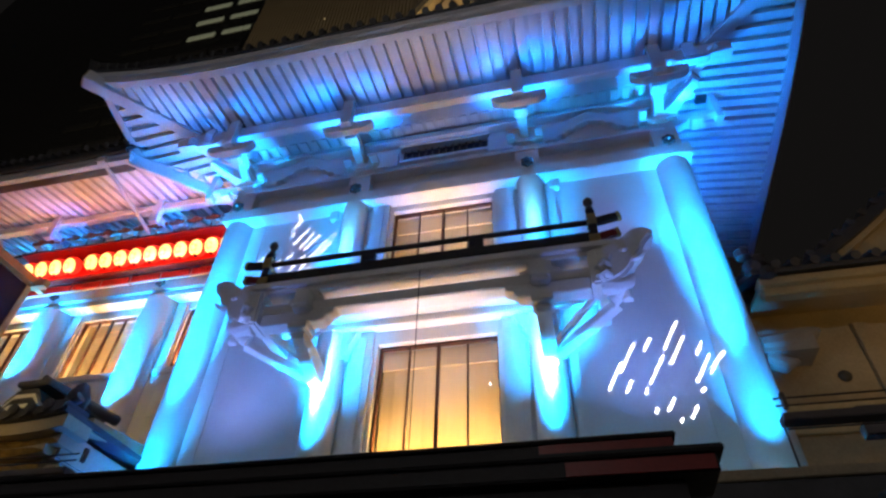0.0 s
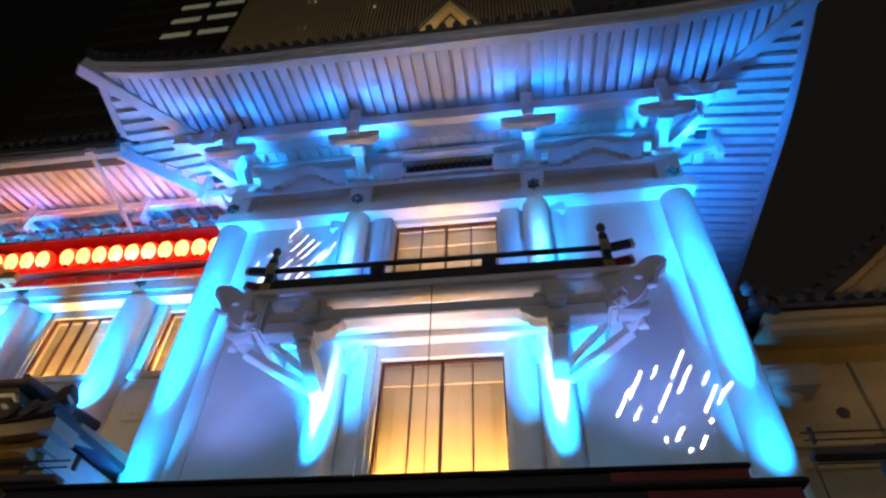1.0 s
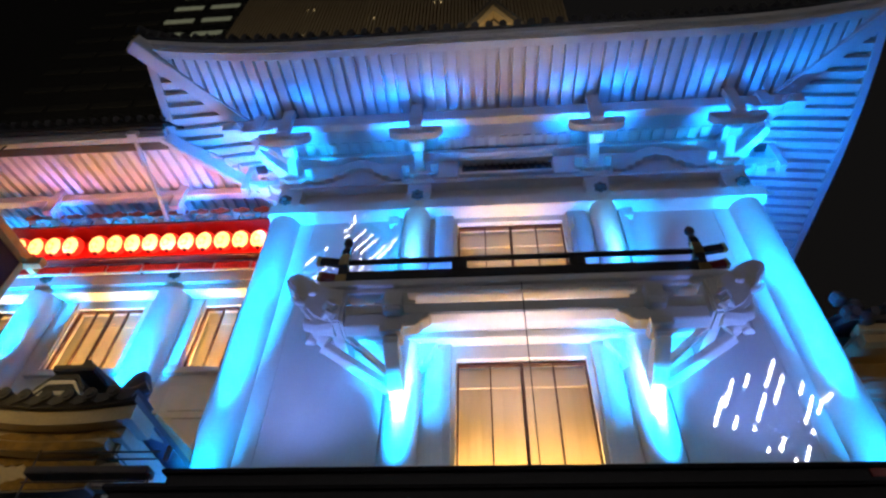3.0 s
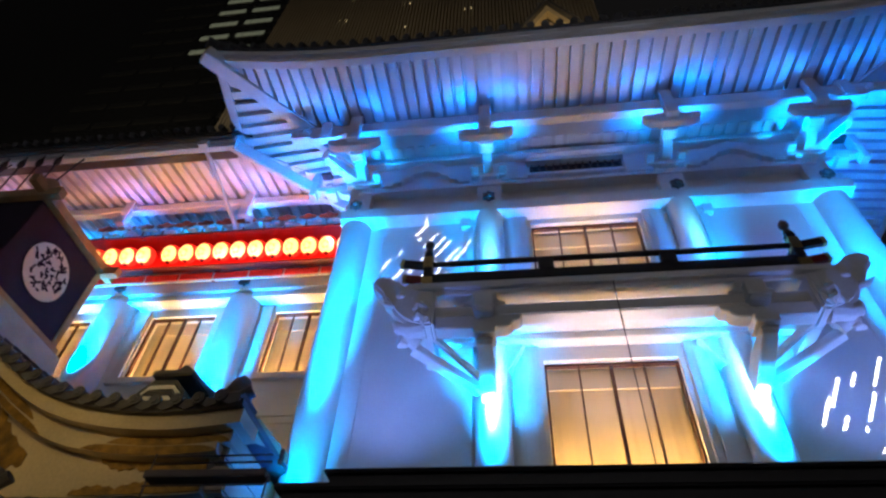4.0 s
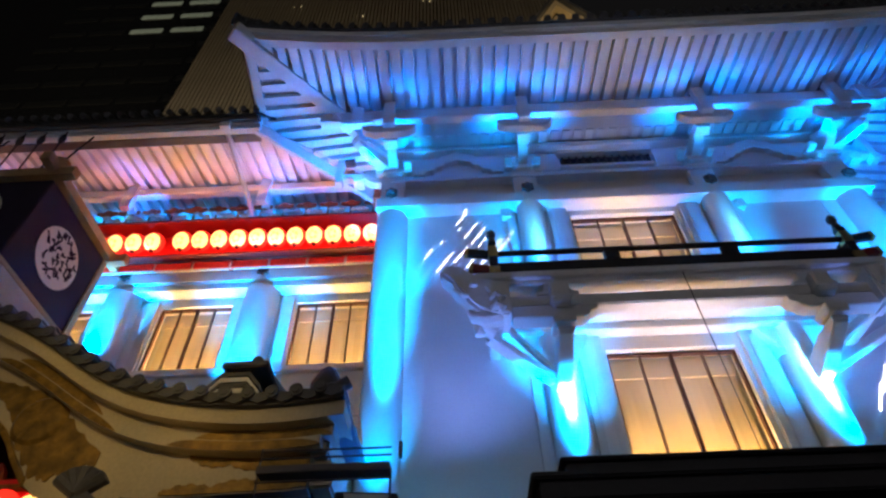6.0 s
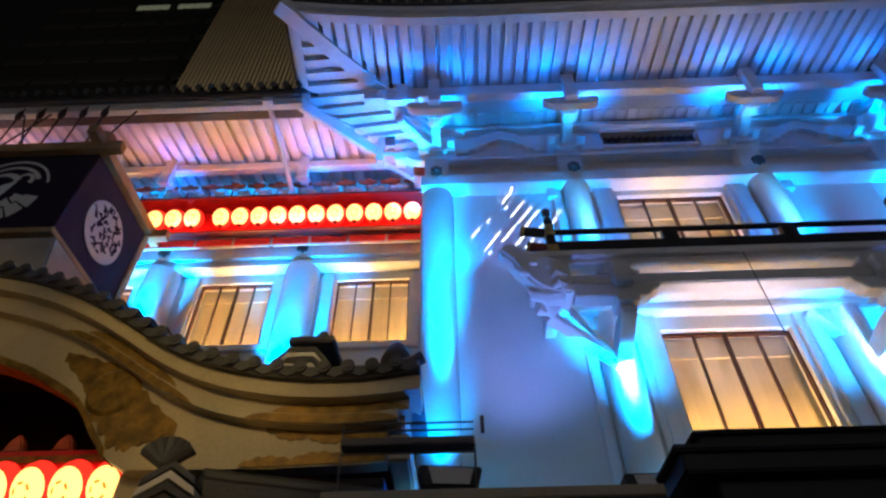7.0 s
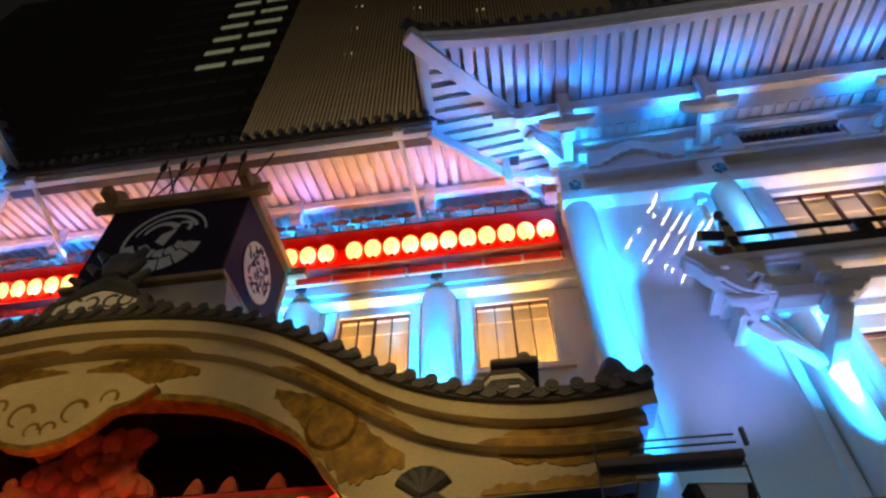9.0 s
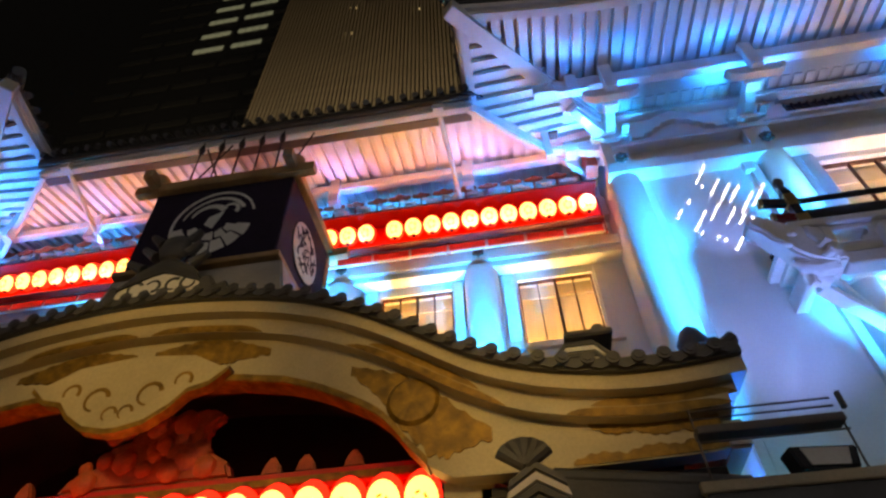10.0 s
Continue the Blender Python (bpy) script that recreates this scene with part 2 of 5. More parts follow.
def nose(w=0.2, reach=1.0, high=0.3):
    """A bracket arm with a curved, upturned nose, along -y from 0."""
    pts = [(0, high), (-reach, high), (-reach - 0.06, high * 0.75), (-reach + 0.02, high * 0.45), (-reach * 0.75, high * 0.12), (-reach * 0.5, 0.0), (0, 0)]
    return prism(pts, "x", -w / 2, w / 2)


def boat_arm(half, y0, y1, z0, high):
    """A bracket arm along x whose lower corners curve up like a boat."""
    o = [(-half, high), (-half, high * 0.55), (-half * 0.86, high * 0.22), (-half * 0.62, 0.0), (half * 0.62, 0.0), (half * 0.86, high * 0.22), (half, high * 0.55), (half, high)]
    return prism([(x, z0 + z) for x, z in o], "y", y0, y1)


def make_bracket(parent, place, name="bracket", turn=0, boat=True):
    """Two steps of arms and bearing blocks: one at the wall, one under the purlin."""
    b = part(name, moved(nose(0.2, 1.28, 0.2), 0, 0, 0.34), PAINT, parent, bevel=0.012)
    b.matrix_basis = pose(*place, 0, 0, turn)
    part("base_block", prism([(-0.17, 0.0), (-0.24, 0.08), (-0.24, 0.14), (0.24, 0.14), (0.24, 0.08), (0.17, 0.0)], "y", -0.2, 0.1), PAINT, b, bevel=0.01)
    part("lower_arm", moved(nose(0.21, 0.6, 0.2), 0, 0, 0.14), PAINT, b, bevel=0.012)
    for k in (-1, 1):
        part("bearing_block", box(k * 0.335 - 0.085, k * 0.335 + 0.085, -0.34, 0.04, 0.2, 0.32), PAINT, b, bevel=0.01)
    part("wall_arm", box(-0.4, 0.4, -0.12, 0.02, 0.14, 0.26), PAINT, b, bevel=0.01)
    part("spacer_block", box(-0.15, 0.15, -0.95, -0.7, 0.2, 0.338), PAINT, b, bevel=0.01)
    if boat:
        part("boat_arm", boat_arm(0.6, -1.26, -1.08, 0.1, 0.28), PAINT, b, bevel=0.012)
    part("post", box(-0.13, 0.13, -1.4, -1.24, 0.22, 1.12), PAINT, b, bevel=0.012)
    # dark colour here stands for the shadow on the post above the purlin
    part("post_head_shade", box(-0.1, 0.1, -1.34, -1.0, 1.08, 1.3), BRONZE, b)
    return b


def build_tower():
    t = thing("theatre_tower", "white plastered theatre tower with deep upswept eaves, lit blue", "building")
    t.location = (CX, 0, 0)
    part("wall", wall_with_holes(-5.0, 5.0, 0, 14.3, WALL, WALL + 0.3, [(-1.13, 1.13, 5.8, 8.02), (-1.13, 1.13, 9.3, 11.6)]), PLASTER, t)
    for s in (-1, 1):
        part("side_wall", box(min(s * 5.0, s * 4.7), max(s * 5.0, s * 4.7), WALL + 0.3, BACK + 1, 0, 14.3), PLASTER, t)
    part("back_wall", box(-4.7, 4.7, BACK + 0.7, BACK + 1, 0, 14.3), PLASTER, t)
    part("lightproof_core", box(-4.7, 4.7, WALL + 0.75, WALL + 0.85, 0, 14.3), PLASTER, t)
    # window surrounds
    for z0, z1 in ((5.82, 7.96), (9.3, 11.54)):
        window(t, -1.08, 1.1, z0, z1, WALL + 0.15, WALL + 0.5)
        for xa, xb in ((-1.62, -1.2), (1.22, 1.64)):
            part("jamb", box(xa, xb, WALL - 0.09, WALL + 0.0, z0 - 0.3, z1 + 0.32), PAINT, t, bevel=0.012)
            part("jamb_moulding", box(xa + 0.12, xb - 0.12, WALL - 0.12, WALL - 0.091, z0 - 0.2, z1 + 0.2), PAINT, t, bevel=0.008)
    part("lintel", join(box(-1.75, 1.75, WALL - 0.14, WALL, 8.28, 8.42), box(-1.85, 1.85, WALL - 0.22, WALL, 8.424, 8.56)), PAINT, t, bevel=0.012)
    part("sill", box(-1.7, 1.7, WALL - 0.16, WALL, 5.5, 5.68), PAINT, t, bevel=0.015)
    # columns
    for a in AXES:
        r = 0.35 if abs(a) > 4 else 0.29
        y = WALL + 0.03 if abs(a) > 4 else WALL - 0.12
        c = part("column", lathe([(r * 1.03, 0.2), (r * 1.03, 4.6), (r, 8.0), (r * 0.98, 11.2), (r * 0.97, 11.6), (r * 0.95, 11.752)], (a, y, 0), 28), PLASTER, t)
        if abs(a) < 4:
            part("shoulder_block", box(a - 0.62 if a < 0 else a + 0.42, a - 0.42 if a < 0 else a + 0.62, WALL - 0.16, WALL, 11.5, 11.74), PAINT, c, bevel=0.01)
            part("side_pilaster", box(a - 0.5 if a < 0 else a + 0.34, a - 0.34 if a < 0 else a + 0.5, WALL - 0.1, WALL, 4.6, 11.74), PLASTER, t)
    for a in (-4.4, 4.4):
        part("corner_pilaster", box(a - 0.09, a + 0.09, WALL - 0.018, WALL, 4.4, 11.74), PLASTER, t, bevel=0.006)
    # cornice beam and frieze
    part("cornice", join(box(-5.33, 5.4, 8.52, WALL + 0.4, 11.755, 12.06), box(-5.25, 5.3, 8.58, WALL + 0.2, 12.06, 12.12)), PAINT, t, bevel=0.012)
    part("frieze_rail", box(-5.05, 5.05, 8.6, WALL, 12.74, 12.86), PAINT, t, bevel=0.01)
    part("frieze_top_plate", box(-5.1, 5.1, 8.62, WALL, 13.92, 14.06), PAINT, t, bevel=0.01)
    for a in AXES:
        s = part("frieze_post", box(a - 0.27, a + 0.27, 8.64, WALL, 12.12, 13.02), PAINT, t, bevel=0.012)
        lobes = [(a + (0.15 if k % 2 else 0.11) * math.cos(k * math.tau / 12), 12.17 + (0.15 if k % 2 else 0.11) * math.sin(k * math.tau / 12)) for k in range(12)]
        part("nail_cover", join(prism(lobes, "y", 8.44, 8.515), rod((a, 8.38, 12.17), (a, 8.44, 12.17), 0.05, 0.07)), BRONZE, s, "dark bronze six-lobed nail cover")
    for a in (-3.5, 3.5):
        o = [(-1.05, 12.97), (-1.05, 13.1), (-0.92, 13.22), (-0.78, 13.22), (-0.7, 13.42), (-0.5, 13.5), (-0.42, 13.68), (-0.18, 13.76), (0, 13.84)]
        o = o + [(-x, z) for x, z in o[-2::-1]]
        i = [(a + x * 0.74, 12.97 + (z - 12.97) * 0.62) for x, z in o]
        part("frog_leg_strut", prism([(a + x, z) for x, z in o] + i[::-1], "y", WALL - 0.24, WALL), PAINT, t, bevel=0.012)
        part("strut_panel", prism(i, "y", WALL - 0.1, WALL), PLASTER, t)
    for s in (-1, 1):
        part("vent_bracket", prism([(s * 1.12, 13.0), (s * 1.7, 13.0), (s * 1.7, 13.2), (s * 1.5, 13.3), (s * 1.42, 13.5), (s * 1.12, 13.55)], "y", WALL - 0.2, WALL), PAINT, t, bevel=0.01)
    part("vent_hood", prism([(-1.12, 13.785), (-0.9, 13.8), (-0.75, 13.9), (0.75, 13.9), (0.9, 13.8), (1.15, 13.785)], "y", WALL - 0.3, WALL), PAINT, t)
    part("vent_frame", join(box(-1.1, 1.15, WALL - 0.2, WALL, 13.66, 13.78), box(-1.1, 1.15, WALL - 0.12, WALL, 13.2, 13.3)), PAINT, t, bevel=0.01)
    v = part("vent", box(-1.03, 1.1, WALL - 0.02, WALL - 0.004, 13.3, 13.66), BLACK, t, "dark louvred vent")
    for i in range(13):
        x = -1.0 + i * 0.172
        part("slat", box(x, x + 0.04, WALL - 0.07, WALL - 0.024, 13.3, 13.66), BRONZE, v)
    # brackets and beam
    for a in AXES:
        make_bracket(t, (a, 8.72, 12.96))
    diag = mesh("corner_bracket", join(moved(nose(0.2, 1.05, 0.28), 0, 0, 0.2), box(-0.13, 0.13, -1.15, -0.9, 0.48, 0.62), moved(nose(0.2, 1.75, 0.26), 0, 0, 0.62)), PAINT, 0.012)
    for s in (-1, 1):
        o = child("corner_bracket", diag, t, (s * 5.02, 8.72, 12.96))
        o.rotation_euler = (0, 0, s * radians(45))
        make_bracket(t, (s * 5.05, 9.0, 12.96), "side_bracket", s * 90, boat=False)
        o = child("outer_block", mesh("outer_block", join(box(-0.13, 0.13, -0.13, 0.13, 0.1, 0.66), boat_arm(0.42, -0.09, 0.09, 0.06, 0.2)), PAINT, 0.012), t, (s * 5.75, 7.6, 13.5))
    part("purlin", box(-6.6, 6.6, 7.5, 7.7, 13.64, 14.0), PAINT, t, bevel=0.012)
    # soffit boards following the eave, above the rafters
    line = eave_line()
    v, f = [], []
    for (x, y, z), _ in line:
        ix, iy = max(-5.0, min(5.0, x)), max(WALL, min(BACK, y))
        v += [(x, y, z + 0.165), (ix, iy, 14.43), (ix, iy, 14.49), (x, y, z + 0.22)]
    for i in range(len(line) - 1):
        f += [(4 * i + k, 4 * i + (k + 1) % 4, 4 * i + 4 + (k + 1) % 4, 4 * i + 4 + k) for k in range(4)]
    part("soffit", (v, f), SOFFIT, t)
    # rafters
    def rafter(p, q):
        part("rafter", bar(p, q, 0.185, 0.15), PAINT, t)
    n = 58
    for i in range(1, n):
        x = -HALF + 2 * HALF * i / n
        c = HALF - abs(x)
        if c < 0.3:
            continue
        yin = min(WALL, FRONT + c)
        z0 = lift(c)
        za, zb = z0 + 0.1, z0 + 0.1 + (14.36 - z0 - 0.1) * (yin - FRONT) / (WALL - FRONT)
        ymid = min(yin, 7.74)
        rafter((x, FRONT + 0.16, za), (x, ymid, za + (zb - za) * (ymid - FRONT) / (yin - FRONT)))
        if abs(x) < 5.1:
            part("rafter_foot", box(x - 0.09, x + 0.09, 8.34, 8.64, 14.1, 14.26), PAINT, t)
    part("inner_board", prism([(7.72, 14.02), (7.72, 14.2), (WALL, 14.42), (WALL, 14.24)], "x", -5.9, 5.9), SOFFIT, t)
    m = 32
    for s in (-1, 1):
        for i in range(1, m):
            y = FRONT + (BACK - FRONT) * i / m
            c = y - FRONT
            if c < 0.3:
                continue
            xin = max(5.0, HALF - c)
            xout = HALF - 0.16 if s > 0 else min(HALF - 0.16, HALF - (y - 7.8) * 1.22)
            if xout - xin < 0.3:
                continue
            z0 = lift(c)
            za, zb = z0 + 0.1, z0 + 0.1 + (14.36 - z0 - 0.1) * (HALF - xin) / (HALF - 5.0)
            za += (zb - za) * (HALF - 0.16 - xout) / (HALF - xin)
            rafter((s * xout, y, za), (s * xin, y, zb))
        part("hip_rafter", bar((s * (HALF + 0.12), FRONT - 0.12, 14.42), (s * 5.0, WALL, 14.14), 0.34, 0.36), PAINT, t, bevel=0.015)
        part("hip_rafter_end", bar((s * (HALF + 0.14), FRONT - 0.14, 14.44), (s * (HALF - 0.05), FRONT + 0.05, 14.42), 0.29, 0.38), CREAM, t, bevel=0.015)
    # fascia in two tiers, tile bed
    part("fascia", band(line, [(-0.22, 0.0), (-0.04, 0.0), (-0.04, 0.13), (-0.22, 0.13)]), PAINT, t)
    part("upper_fascia", band(line, [(-0.22, 0.13), (0.05, 0.13), (0.07, 0.27), (-0.22, 0.27)]), PAINT, t)
    part("tile_bed", band(line, [(-0.3, 0.27), (0.12, 0.27), (0.12, 0.33), (-0.3, 0.36)]), TILE, t)
    # roof sheets: eave, knee and ridge foot
    rows = [(1.0, 0.36), (0.86, 0.95), (0.7, 1.9), (0.55, 3.1), (0.42, 4.5)]
    v, f = [], []
    for (x, y, z), _ in line:
        for k, up in rows:
            yy = 12.0 + (y - 12.0) * (0.25 + 0.75 * k)
            flat = 13.84 + (z - 13.84) * (k ** 3)
            v.append((x * k, yy, flat + up))
    for i in range(len(line) - 1):
        f += [(5 * i + k, 5 * i + k + 1, 5 * i + 6 + k, 5 * i + 5 + k) for k in range(4)]
    part("roof", (v, f), TILE, t, "dark grey tiled hip roof")
    # round eave tiles
    for i in range(0, 55):
        x = -HALF + 0.05 + (2 * HALF - 0.1) * i / 54
        z = lift(HALF - abs(x)) + 0.42
        part("eave_tile", join(rod((x, FRONT - 0.14, z), (x * 0.9, FRONT + 0.95, z + 0.55), 0.085, 0.085, 8)), TILE, t)
    for s in (-1, 1):
        for i in range(1, 26):
            y = FRONT + (BACK - FRONT) * i / 26
            if s < 0 and y > LEFT_BACK - 0.6:
                continue
            z = lift(y - FRONT) + 0.42
            part("eave_tile", rod((s * (HALF + 0.14), y, z), (s * (HALF - 0.95), y, z + 0.55), 0.085, 0.085, 8), TILE, t)
        part("hip_ridge", bar((s * (HALF + 0.05), FRONT - 0.05, 14.86), (s * HALF * 0.6, 7.6, 16.4), 0.3, 0.3), TILE, t, bevel=0.03)
        part("corner_tile", join(rod((s * (HALF + 0.2), FRONT - 0.2, 14.9), (s * (HALF - 0.2), FRONT + 0.2, 15.0), 0.15, 0.13, 10)), TILE, t)
    # upper gable
    gx = [(-3.0, 17.0), (-2.2, 17.5), (-1.2, 18.9), (-0.5, 20.4), (0, 21.5)]
    gx = gx + [(-x, z) for x, z in gx[-2::-1]]
    part("gable_wall", prism([(x * 0.9, 16.6 + (z - 16.6) * 0.9) for x, z in gx], "y", 8.45, 8.6), OCHRE, t)
    part("gable_board", strip([(x, z, z - 0.42) for x, z in gx], 8.15, 8.4), CREAM, t)
    part("gable_roof", strip([(x, z + 0.28, z + 0.004) for x, z in gx], 8.0, 15.5), TILE, t)
    part("gable_ornament", prism([(-0.28, 21.7), (0.28, 21.7), (0.36, 22.2), (0.12, 22.6), (-0.12, 22.6), (-0.36, 22.2)], "y", 7.85, 8.1), TILE, t, bevel=0.03)
    return t


tower = build_tower()
MIRROR = Matrix.Translation((2 * MX - CX, 0, 0)) @ Matrix.Diagonal((-1, 1, 1, 1))
twin = copy_thing(tower, MIRROR)


# ---- balcony ----
def tube(points, radii, n=12):
    """A round body along a line of points with changing radius."""
    v, f = [], []
    pts = [Vector(p) for p in points]
    for i, p in enumerate(pts):
        d = (pts[min(i + 1, len(pts) - 1)] - pts[max(i - 1, 0)]).normalized()
        side = d.cross(Vector((0, 1, 0.001))).normalized()
        top = side.cross(d)
        v += [tuple(p + (side * math.cos(k * math.tau / n) + top * math.sin(k * math.tau / n)) * radii[i]) for k in range(n)]
    for i in range(len(pts) - 1):
        f += [(i * n + k, i * n + (k + 1) % n, (i + 1) * n + (k + 1) % n, (i + 1) * n + k) for k in range(n)]
    return v, f + [tuple(range(n))[::-1], tuple(range((len(pts) - 1) * n, len(pts) * n))]


def blob(c, rx, ry, rz, n=12):
    v, f = lathe([(math.sin(math.pi * k / 8) + 0.01, -math.cos(math.pi * k / 8)) for k in range(9)], n=n)
    return [(c[0] + x * rx, c[1] + y * ry, c[2] + z * rz) for x, y, z in v], f


def build_balcony():
    b = thing("balcony", "white carved balcony with a black lacquered railing on the tower front", "balcony")
    b.location = (CX, 0, 0)
    part("floor_slab", join(box(-3.35, 3.35, 7.42, WALL - 0.1, 8.5, 8.63), box(-3.2, 3.2, 7.5, WALL - 0.1, 8.4, 8.497)), PAINT, b, bevel=0.012)
    part("upper_beam", box(-3.0, 3.0, 8.45, 8.6, 8.16, 8.296), PAINT, b, bevel=0.012)
    part("lower_beam", box(-2.9, 2.9, 7.5, 7.78, 7.93, 8.16), PAINT, b, bevel=0.02)
    part("underside_panel", box(-3.0, 3.0, 7.86, WALL - 0.1, 8.3, 8.36), PAINT, b)
    for s in (-1, 1):
        # carved animal-head end: neck, raised snout, tusk, ear and mane curls
        side = [(2.92, 7.62), (2.9, 8.4), (3.12, 8.47), (3.3, 8.52), (3.46, 8.64), (3.6, 8.76), (3.76, 8.82), (3.92, 8.74), (3.95, 8.63), (3.86, 8.52), (3.76, 8.42), (3.7, 8.28), (3.58, 8.14), (3.5, 7.98), (3.36, 7.82), (3.16, 7.7)]
        hd = part("carved_head", prism([(s * x, z) for x, z in side], "y", 7.36, 7.74), PAINT, b, "white carved animal head with raised snout", 0.07)
        part("jaw", tube([(s * 3.0, 7.55, 7.76), (s * 3.26, 7.54, 7.72), (s * 3.42, 7.54, 7.78), (s * 3.5, 7.54, 7.9)], [0.17, 0.15, 0.1, 0.04], 10), PAINT, hd)
        part("tusk", tube([(s * 3.5, 7.38, 8.1), (s * 3.62, 7.34, 8.1), (s * 3.74, 7.33, 8.2)], [0.05, 0.045, 0.015], 8), PAINT, hd)
        part("ear", prism([(s * 3.0, 8.12), (s * 3.08, 8.34), (s * 3.2, 8.42), (s * 3.22, 8.22), (s * 3.14, 8.04)], "y", 7.3, 7.37), PAINT, hd, bevel=0.02)
        part("eye", blob((s * 3.4, 7.36, 8.3), 0.07, 0.05, 0.05), PAINT, hd)
        for zz, rr in ((7.98, 0.1), (7.8, 0.09)):
            part("mane_curl", tube([(s * 3.16, 7.37, zz), (s * 3.06, 7.32, zz + 0.04), (s * 2.98, 7.33, zz - 0.02), (s * 3.02, 7.32, zz - 0.09)], [rr * 0.5, rr, rr * 0.8, rr * 0.3], 8), PAINT, hd)
        part("collar", box(min(s * 2.84, s * 3.02), max(s * 2.84, s * 3.02), 7.34, 7.84, 7.68, 8.4), PAINT, b, bevel=0.04)
        x = s * 2.05
        part("cap_block", prism([(x - 0.34, 8.162), (x - 0.34, 8.22), (x - 0.24, 8.24), (x - 0.2, 8.3), (x - 0.2, 8.398), (x + 0.2, 8.398), (x + 0.2, 8.3), (x + 0.24, 8.24), (x + 0.34, 8.22), (x + 0.34, 8.162)], "y", 7.5, 7.86), PAINT, b, bevel=0.01)
        part("neck_block", box(x - 0.14, x + 0.14, 7.3, 7.499, 7.86, 8.28), PAINT, b, bevel=0.02)
        part("neck_step", box(x - 0.165, x + 0.165, 7.28, 7.499, 7.94, 8.0), PAINT, b, bevel=0.01)
        part("foot_block", box(x - 0.17, x + 0.17, 7.36, 7.76, 7.5, 7.66), PAINT, b, bevel=0.015)
        o = [(2.82, 7.926), (2.82, 7.68), (1.72, 7.68), (1.64, 7.72), (1.6, 7.79), (1.5, 7.82), (1.45, 7.926)]
        part("wing_block", prism([(s * p, q) for p, q in o], "y", 7.47, 7.74), PAINT, b, bevel=0.015)
        # arm standing out from the column and diagonal struts
        part("arm", prism([(WALL - 0.35, 6.98), (WALL - 0.35, 7.34), (8.0, 7.48), (7.46, 7.49), (7.46, 7.36), (7.75, 7.24), (8.25, 7.02)], "x", x - 0.115, x + 0.115), PAINT, b, bevel=0.015)
        part("arm_band", box(x - 0.13, x + 0.13, 7.44, 7.6, 7.4, 7.45), PAINT, b, bevel=0.008)
        part("strut", bar((x + s * 0.12, WALL - 0.42, 7.16), (s * 3.2, 7.8, 7.56), 0.2, 0.14), PAINT, b, bevel=0.012)
        part("upper_strut", bar((x + s * 0.12, WALL - 0.33, 7.46), (s * 2.95, 7.85, 7.88), 0.07, 0.13), PAINT, b, bevel=0.012)
        part("strut_scroll", tube([(s * 3.1, 7.72, 7.58), (s * 3.24, 7.66, 7.66), (s * 3.36, 7.62, 7.62), (s * 3.36, 7.62, 7.52), (s * 3.27, 7.63, 7.5)], [0.13, 0.13, 0.1, 0.08, 0.04], 12), PAINT, b)
        part("side_beam", box(min(s * 2.95, s * 3.15), max(s * 2.95, s * 3.15), 7.8, WALL, 7.9, 8.2), PAINT, b, bevel=0.012)
        part("wall_bracket", prism([(x - s * 0.5, 7.95), (x - s * 0.3, 7.6), (x - s * 0.3, 8.2), (x - s * 0.62, 8.2)], "y", WALL - 0.3, WALL), PAINT, b, bevel=0.012)
    # railing
    for s in (-1, 1):
        post = part("post", box(s * 3.02 - 0.07, s * 3.02 + 0.07, 7.46, 7.6, 8.63, 9.42), LACQUER, b, bevel=0.008)
        part("finial", lathe([(0.05, 0), (0.075, 0.04), (0.055, 0.1), (0.05, 0.14), (0.085, 0.2), (0.08, 0.27), (0.02, 0.35)], (s * 3.02, 7.53, 9.42), 12), BRONZE, post)
        part("post_band", box(s * 3.02 - 0.08, s * 3.02 + 0.08, 7.45, 7.61, 9.05, 9.3), BRASS, post, "dull brass sleeve", 0.004)
        part("post_foot", box(s * 3.02 - 0.09, s * 3.02 + 0.09, 7.44, 7.62, 8.64, 8.8), BRASS, post, "dull brass sleeve", 0.004)
        part("side_rail", join(box(s * 3.02 - 0.05, s * 3.02 + 0.05, 7.6, WALL, 8.7, 8.9), box(s * 3.02 - 0.035, s * 3.02 + 0.035, 7.6, WALL, 9.1, 9.2)), LACQUER, b, bevel=0.006)
        for h, e in ((9.15, 3.45), (8.78, 3.38)):
            part("rail_end", bar((s * 3.1, 7.53, h), (s * e, 7.53, h + 0.06), 0.09, 0.14), OXBLOOD if h < 9 else LACQUER, b)
            part("rail_cap", bar((s * e, 7.53, h + 0.06), (s * (e + 0.06), 7.53, h + 0.07), 0.1, 0.15), BRASS, b)
    part("top_rail", rod((-3.0, 7.53, 9.16), (3.0, 7.53, 9.16), 0.05), LACQUER, b)
    part("bottom_rail", box(-3.0, 3.0, 7.48, 7.58, 8.68, 8.9), LACQUER, b, bevel=0.008)
    for x in (-1.0, 1.0):
        part("strut_block", box(x - 0.13, x + 0.13, 7.47, 7.59, 8.9, 9.12), LACQUER, b, bevel=0.01)
    return b


balcony = build_balcony()
twin_balcony = copy_thing(balcony, MIRROR)
wire = part("cable", rod((CX + 0.02, 7.44, 8.48), (CX + 0.05, 7.4, 3.9), 0.008, n=6), BLACK)
tagged(wire, "thin dark cable hanging in front of the window", "cable")


